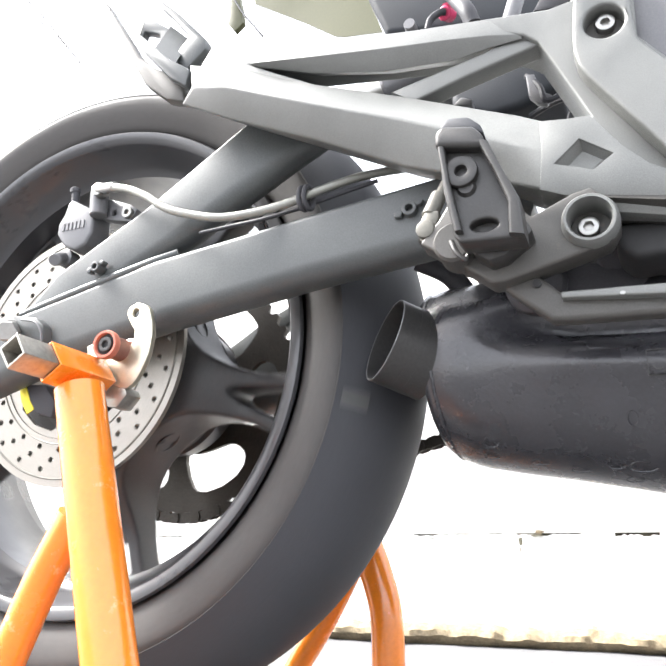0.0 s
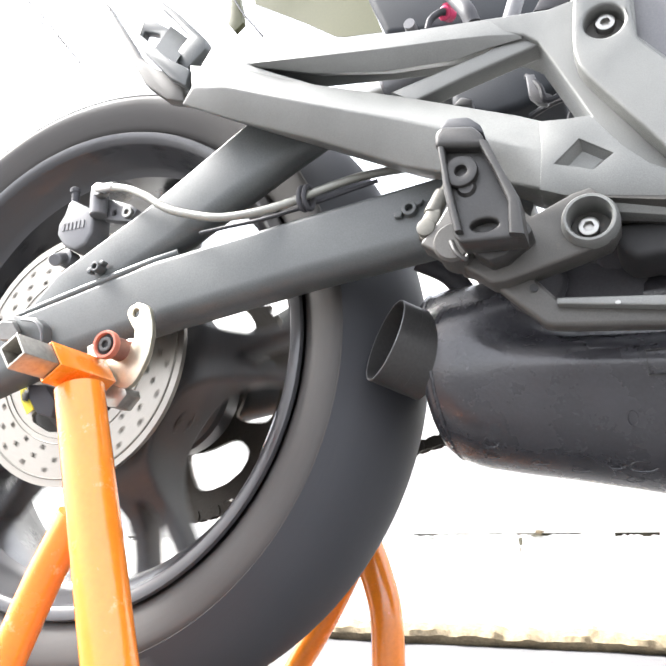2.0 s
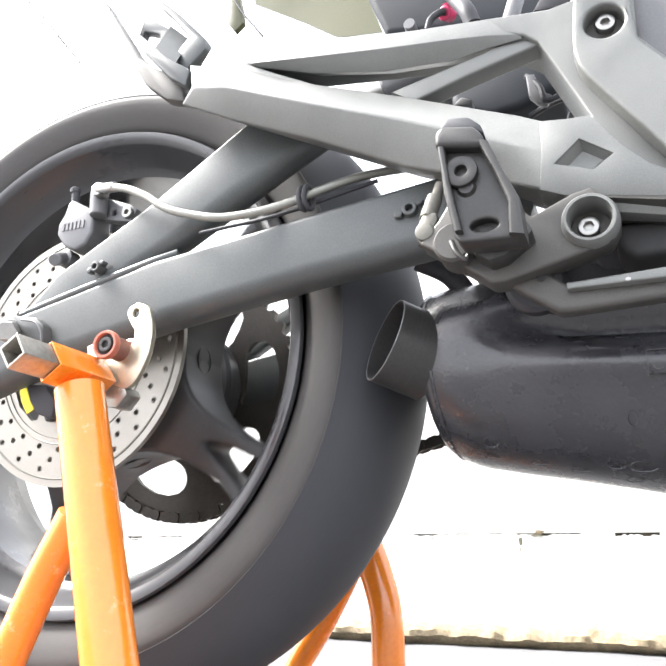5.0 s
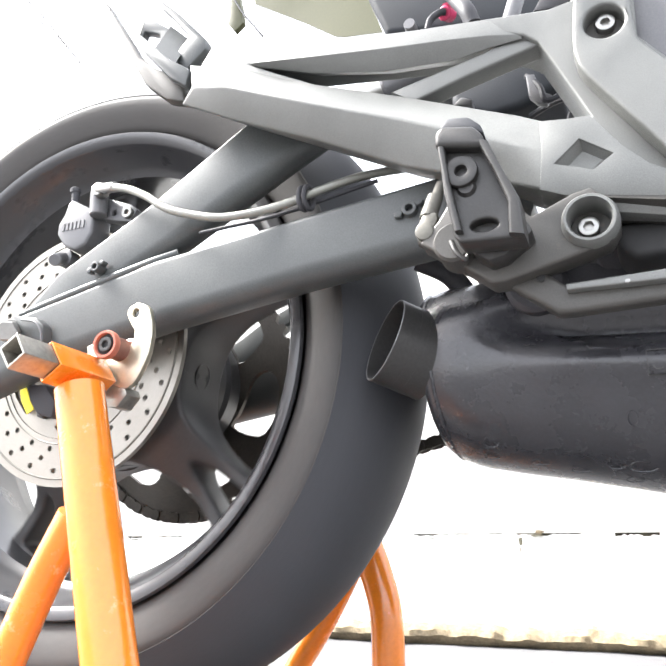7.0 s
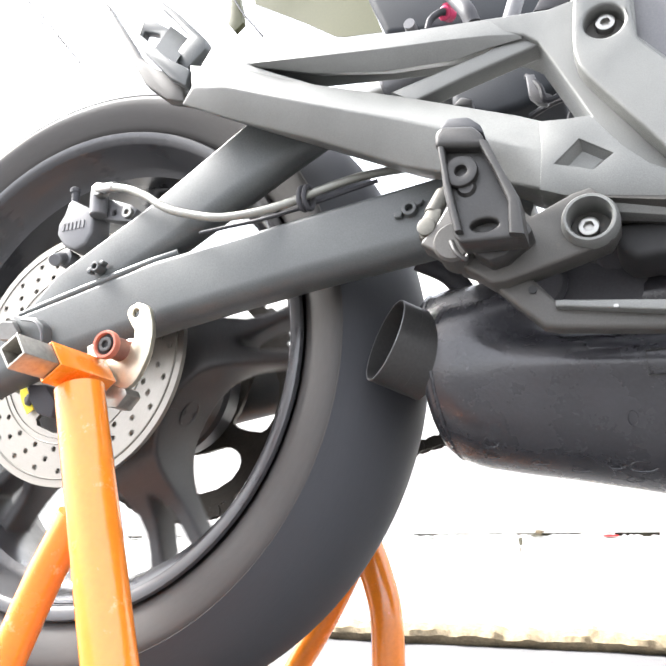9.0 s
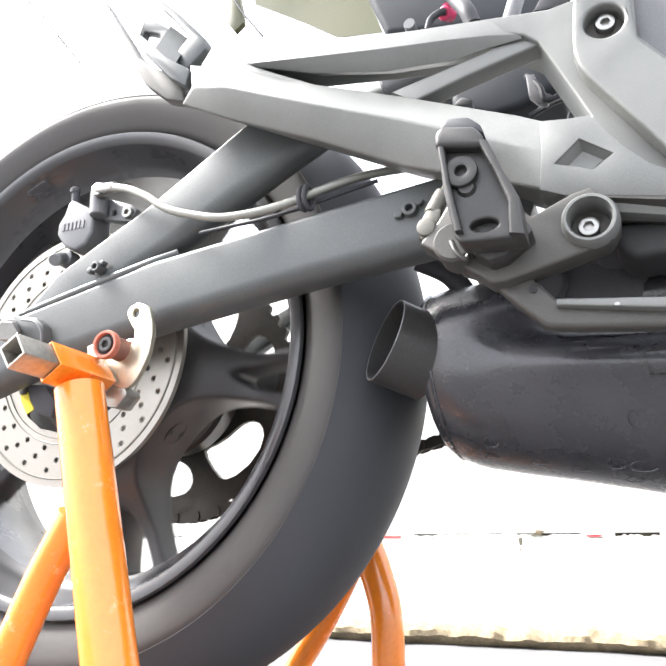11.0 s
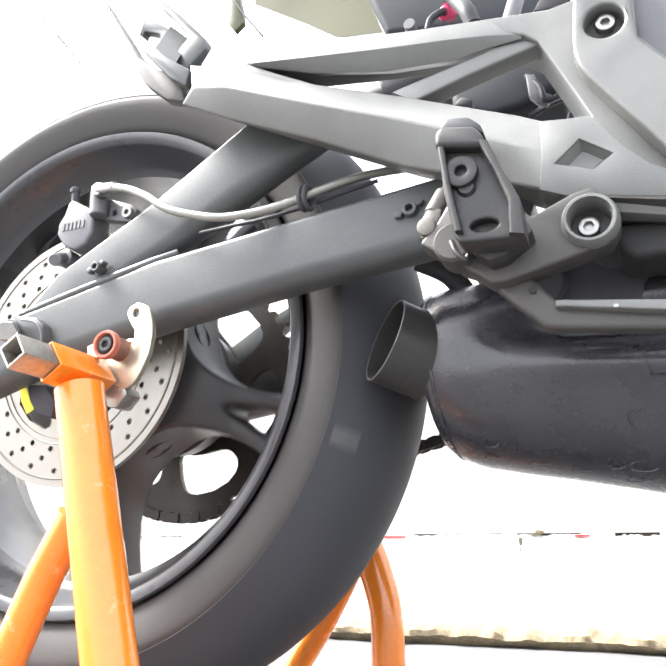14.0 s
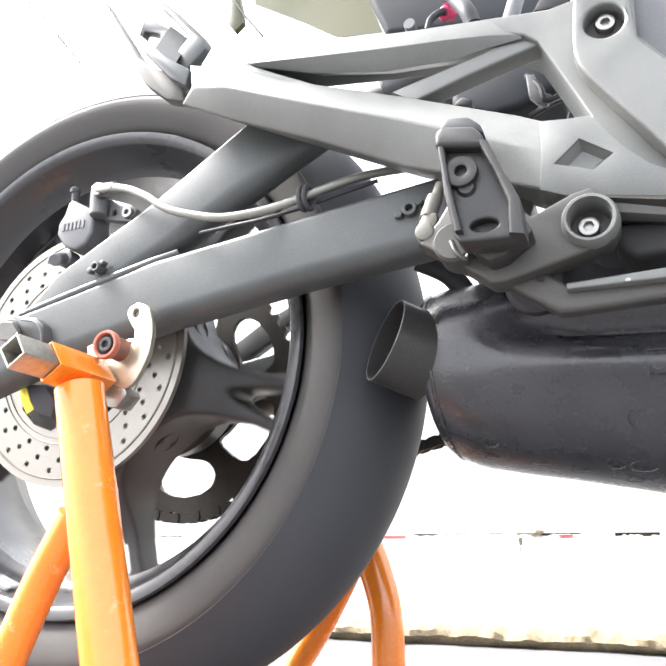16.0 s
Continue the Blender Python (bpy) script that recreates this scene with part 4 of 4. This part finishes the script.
def build_engine_side():
    """Dark parts seen through and under the subframe."""
    part("heel_block", join(rod((0.463, -0.110, 0.019), (0.466, -0.030, 0.052), 0.03, n=36, cap=0.004), block(0.472, 0.62, -0.097, 0.0, -0.03, 0.06, 0.006)), PLASTIC, bike, "black plastic cover behind the hanger")
    part("linkage", join(block(0.402, 0.468, -0.103, -0.04, -0.02, 0.03, 0.006), rod((0.4, -0.108, 0.0), (0.4, 0.05, 0.0), 0.02, n=24, cap=0.003)), PLASTIC, bike, "black suspension linkage")
    # added plate, near-black to give the shade beneath the cast panel
    part("under_panel_shade", plate([(0.450, 0.015), (0.462, 0.014), (0.513, 0.007), (0.510, -0.014), (0.473, -0.007), (0.460, -0.008), (0.452, 0.000)], -0.146, -0.106, bevel=0.004, segments=3), DARK_HOLE, bike, "near-black plate added for the shade under the panel")
    part("cross_rod", rod((0.395, -0.100, 0.019), (0.508, -0.100, 0.002), 0.005, n=12), PIPE_BLACK, bike)
    part("crankcase", block(0.5, 0.9, -0.05, 0.14, -0.2, 0.2, 0.03, 4), PLASTIC, bike, "dark engine casing")
    part("air_box", plate([(0.343, 0.189), (0.354, 0.206), (0.375, 0.218), (0.423, 0.207), (0.430, 0.175), (0.396, 0.161), (0.371, 0.159), (0.342, 0.175)], -0.06, 0.06, bevel=0.006, segments=3), SEAT, bike, "black plastic box inside the frame")
    part("rear_shock", rod((0.277, -0.030, 0.226), (0.338, -0.030, 0.246), 0.016, n=24, cap=0.003), CALIPER, bike, "grey shock absorber body")
    part("shock_end", rod((0.243, -0.030, 0.222), (0.285, -0.030, 0.228), 0.011, n=24, cap=0.002), CHROME, bike)
    part("bracket", plate([(0.404, 0.167), (0.410, 0.166), (0.414, 0.150), (0.421, 0.146), (0.417, 0.139), (0.410, 0.142), (0.405, 0.149)], -0.09, -0.084, bevel=0.001), CALIPER, bike, "small grey cable bracket")
    part("wiring", tube([(0.404, -0.085, 0.169), (0.413, -0.090, 0.154), (0.416, -0.090, 0.142), (0.425, -0.085, 0.147), (0.430, -0.080, 0.158)], 0.0022, n=8), PLASTIC, bike, "black wiring loom")
    part("wiring", tube([(0.402, -0.050, 0.157), (0.416, -0.060, 0.157), (0.429, -0.070, 0.154)], 0.0026, n=8), PLASTIC, bike)
    part("wiring", tube([(0.430, -0.090, 0.120), (0.431, -0.090, 0.126), (0.434, -0.090, 0.132)], 0.0012, n=8), PLASTIC, bike)
    part("connector", join(plate([(0.351, 0.148), (0.358, 0.154), (0.366, 0.150), (0.366, 0.145)], -0.1, -0.09, bevel=0.0012)), CALIPER, bike)
    # above the upper rail
    part("tail_cowl", loft([[(0.106, 0.030, 0.468), (0.108, 0.030, 0.426), (0.171, 0.030, 0.380), (0.206, 0.030, 0.352), (0.217, 0.030, 0.348), (0.258, 0.030, 0.341), (0.231, 0.030, 0.423)], [(0.103, 0.036, 0.474), (0.104, 0.036, 0.431), (0.169, 0.036, 0.384), (0.204, 0.036, 0.356), (0.214, 0.036, 0.352), (0.257, 0.036, 0.345), (0.230, 0.036, 0.429)]]), FENDER, bike, "pale olive plastic tail cowl")
    part("seat_base", plate([(0.259, 0.344), (0.274, 0.301), (0.289, 0.261), (0.324, 0.254), (0.439, 0.230), (0.444, 0.277)], -0.06, 0.1, bevel=0.006, segments=3), SEAT, bike, "dark grey plastic under the seat")
    part("red_plug", join(rod((0.346, -0.085, 0.244), (0.349, -0.075, 0.249), 0.0058, n=16, cap=0.001), rod((0.348, -0.085, 0.249), (0.348, -0.080, 0.250), 0.004, n=12)), RED_PLUG, bike, "pink-red rubber plug")
    part("vent_hose", tube([(0.346, -0.090, 0.269), (0.359, -0.100, 0.240), (0.368, -0.110, 0.219), (0.372, -0.110, 0.205)], 0.0062, n=14), PLASTIC, bike, "black rubber vent hose")
    part("vent_hose", tube([(0.408, -0.100, 0.239), (0.403, -0.105, 0.219), (0.397, -0.108, 0.198)], 0.006, n=14), CALIPER, bike)
    part("plug_lead", tube([(0.333, -0.090, 0.228), (0.336, -0.090, 0.237), (0.343, -0.088, 0.243), (0.347, -0.086, 0.244)], 0.0028, n=10), PLASTIC, bike)
    part("grommet", lathe([(-0.004, 0.002), (-0.004, 0.0045), (0.004, 0.005), (0.004, 0.002)], 20, centre=(*[(0.322, 0.227)[0], -0.1, (0.322, 0.227)[1]],)), CALIPER, bike)
    part("seat_lock", plate([(0.431, 0.221), (0.443, 0.216), (0.441, 0.194), (0.431, 0.193), (0.414, 0.195)], -0.12, -0.1, bevel=0.003), PLASTIC, bike)
    part("side_cover", plate([(0.462, 0.222), (0.543, 0.190), (0.535, 0.060), (0.490, 0.100), (0.464, 0.138)], -0.1475, -0.13, bevel=0.004), CALIPER, bike, "grey textured side cover")
    part("plate_hanger", plate([(0.135, 0.327), (0.142, 0.349), (0.151, 0.346), (0.158, 0.315), (0.161, 0.296), (0.152, 0.289), (0.145, 0.299)], -0.083, -0.077, bevel=0.001), FENDER, bike, "olive tail lamp bracket")
    part("lamp_wire", tube([(0.146, -0.085, 0.334), (0.161, -0.085, 0.305), (0.173, -0.085, 0.287), (0.183, -0.085, 0.272)], 0.0009, n=6), PLASTIC, bike)


build_engine_side()


# ---------------------------------------------------------------- paddock stand
def build_stand():
    st = thing("paddock_stand", "orange painted tubular steel rear paddock stand", "paddock stand", 0.16, -0.2, 0)
    part("post", tube([(0.1060, -0.1830, -0.0610), (0.1175, -0.1847, -0.1000), (0.1352, -0.1872, -0.1600), (0.1559, -0.1902, -0.2300), (0.1766, -0.1932, -0.3000), (0.1899, -0.1952, -0.3450)], 0.0163, n=32, steps=4), ORANGE, st, "thick orange post with chipped paint")
    part("strut", tube([(0.098, -0.165, -0.143), (0.075, -0.165, -0.185), (0.052, -0.165, -0.236), (0.033, -0.165, -0.277)], 0.0125, n=24, steps=3), ORANGE, st)
    sec = [(0.0865, -0.0445), (0.0998, -0.0355), (0.1085, -0.0495), (0.0958, -0.0585)]
    cx, cz = sum(p[0] for p in sec) / 4, sum(p[1] for p in sec) / 4
    def grow(k):
        return [(cx + (x - cx) * k, cz + (z - cz) * k) for x, z in sec]
    bar = part("square_tube", plate(grow(1.0), -0.236, -0.138, [grow(0.8)], bevel=0.0005), BARE_STEEL, st, "bare square steel tube with an open end")
    part("sleeve", plate(grow(1.22), -0.207, -0.152, [grow(1.04)], bevel=0.0008), ORANGE, st, "orange sleeve round the square tube")
    # cradle plate and bobbin
    cradle = [(0.113, 0.001), (0.114, 0.005), (0.116, 0.007), (0.119, 0.008), (0.122, 0.009), (0.126, 0.008), (0.130, 0.006), (0.133, 0.003), (0.134, -0.001), (0.136, -0.008), (0.137, -0.017), (0.136, -0.025), (0.135, -0.031), (0.132, -0.038), (0.129, -0.044), (0.126, -0.049), (0.122, -0.053), (0.118, -0.055), (0.113, -0.054), (0.105, -0.051), (0.092, -0.042), (0.080, -0.026), (0.079, -0.020), (0.086, -0.018), (0.096, -0.026), (0.104, -0.029), (0.112, -0.028), (0.117, -0.025), (0.120, -0.021), (0.121, -0.017), (0.121, -0.012), (0.118, -0.008), (0.115, -0.003)]
    hx, hz = (0.121, 0.001)
    part("cradle", plate(cradle, -0.15, -0.145, [ring(hx, hz, 0.0030, 20, 0, 1.15)], bevel=0.0008), ZINC, st, "yellowish zinc cradle plate")
    part("cradle_base", plate([(0.094, -0.045), (0.116, -0.054), (0.118, -0.059), (0.110, -0.068), (0.102, -0.067), (0.094, -0.059)], -0.149, -0.132, bevel=0.001), BARE_STEEL, st)
    # far side
    part("leg", tube([(0.170, 0.170, -0.138), (0.184, 0.170, -0.163), (0.195, 0.170, -0.194), (0.202, 0.170, -0.220), (0.204, 0.170, -0.248), (0.204, 0.170, -0.286), (0.203, 0.170, -0.345)], 0.0165, n=24, steps=5), ORANGE, st)
    part("far_strut", tube([(0.177, 0.170, -0.163), (0.144, 0.170, -0.222), (0.123, 0.170, -0.255), (0.106, 0.170, -0.280), (0.078, 0.170, -0.329)], 0.0125, n=20, steps=3), ORANGE, st)
    part("base_bar", tube([(-0.06, -0.19, -0.345), (0.1, -0.196, -0.345), (0.21, -0.198, -0.345)], 0.0145, n=16, steps=3), ORANGE, st)
    part("far_base_bar", tube([(-0.02, 0.17, -0.345), (0.22, 0.17, -0.345), (0.31, 0.17, -0.345)], 0.0145, n=16, steps=3), ORANGE, st)
    part("handle_bar", tube([(-0.06, -0.19, -0.345), (-0.3, -0.1, -0.32), (-0.42, 0.0, -0.3), (-0.3, 0.1, -0.32), (-0.02, 0.17, -0.345)], 0.0145, n=16, steps=6), ORANGE, st)
    return st


build_stand()


def build_bobbin():
    bx, bz = (0.110, -0.026)
    bob = part("bobbin", lathe([(0.0, 0.006), (0.0, 0.0075), (0.012, 0.0085), (0.022, 0.0085), (0.024, 0.0115), (0.034, 0.0115), (0.036, 0.006)], 36, centre=(bx, -0.164, bz)), BOBBIN, bike, "brown-red swingarm bobbin")
    part("bobbin_ring", lathe([(-0.003, 0.0078), (-0.004, 0.0084), (-0.004, 0.0099), (-0.0025, 0.0106), (0.001, 0.0104), (0.001, 0.0078)], 40, closed=True, centre=(bx, -0.164, bz)), RED_PLASTIC, bob, "red anodised ring")
    part("bobbin_seat", plate(ring(bx, bz, 0.008, 30), -0.1652, -0.162), DARK_HOLE, bob)
    part("bobbin_bolt", plate(ring(bx, bz, 0.0055, 24), -0.1672, -0.163, [ring(bx, bz, 0.003, 6)], bevel=0.0005), PEG_BLACK, bob)


build_bobbin()


def build_ribbon(length, path):
    bm = plate([(-length / 2, -0.0012), (-length / 4, -0.0022), (length / 2, -0.0014), (length / 2, 0.0016), (0, 0.0022), (-length / 2, 0.0014)], -0.002, 0.015)
    ob = part("red_ribbon", bm, RED_TAPE, None, lift=False, smooth=False)
    tagged(ob, "thin red plastic ribbon sliding in the wall joint", "ribbon", "ribbons in the joint")
    ob.location = (path[0][1], WALL_Y, JOINT)
    return ob, path


RIBBONS = [build_ribbon(0.06, [(0.0, -0.19), (9.2, -0.185), (11.3, -0.09), (16.0, -0.085)]),
           build_ribbon(0.03, [(0.0, 0.6), (8.0, 0.56), (9.0, 0.39), (12.5, 0.35), (14.5, 0.325), (16.0, 0.3)])]


# ---------------------------------------------------------------- movement
def motions():
    # wheel: seconds and degrees turned, forward
    turned = [(0.0, 12.7), (0.1, 69.6), (0.5, 279.0), (0.7, 431.0), (1.0, 590.0), (1.3, 748.0), (1.5, 861.0), (2.0, 1150.0), (2.5, 1409.5), (3.0, 1781.0), (3.1, 1854.0), (3.5, 2067.0), (3.7, 2186.0), (4.0, 2366.0), (4.2, 2575.0),
              (6.5, 3964.0), (7.0, 4219.5), (7.5, 4556.7), (8.0, 4843.7), (8.4, 5061.5), (8.5, 5133.5), (8.8, 5400.0), (8.9, 5476.0), (9.0, 5536.6), (11.5, 7083.0), (12.0, 7354.7), (12.5, 7670.0), (12.9, 7946.5),
              (13.0, 7999.0), (13.4, 8290.6), (13.5, 8370.0), (14.0, 8659.0), (14.5, 8949.0), (15.0, 9307.0), (15.5, 9561.7), (16.0, 9877.0)]
    ts, angles = [a for a, b in turned], [b for a, b in turned]
    rows = []
    for i in range(321):
        t = i / 20
        rows.append((t, pose(0, 0, H, 0, float(np.interp(t, ts, angles)), 0)))
    walk(wheel, rows)
    # pedal: seconds and degrees of lift at its front end
    lift = [(0.0, 0.0), (0.25, 4.7), (0.7, 4.7), (0.9, -2.5), (1.05, 4.2), (1.7, 4.7), (2.0, -3.4), (2.25, 4.5), (2.7, 4.7), (3.0, -3.4), (3.25, 4.2), (3.8, 4.7), (4.0, 0.7), (4.2, -3.6), (4.5, 4.5), (5.2, 4.7), (5.5, -3.6), (5.8, 4.5), (6.3, 4.7), (6.5, -4.6),
            (6.8, 4.0), (7.2, 4.2), (7.5, 2.4), (7.75, -2.4), (8.0, 2.2), (8.25, 4.2), (8.75, 4.7), (9.0, -4.6), (9.3, -3.6), (9.7, 4.5), (10.3, 4.7), (10.7, -3.6), (11.3, -4.0), (11.5, -3.4), (11.8, 4.5), (12.2, 4.7), (12.5, -3.4), (12.8, 4.5), (13.2, 4.7),
            (13.5, 2.0), (13.7, 4.0), (14.0, -4.6), (14.3, 4.5), (14.7, 4.7), (15.0, -3.4), (15.3, 4.5), (16.0, 4.5)]
    for ob, path in RIBBONS:
        walk(ob, [(t, pose(x, WALL_Y, JOINT)) for t, x in path])
    walk(pedal, [(t, pose(*PIVOT, 0, -a, 0)) for t, a in lift])


motions()
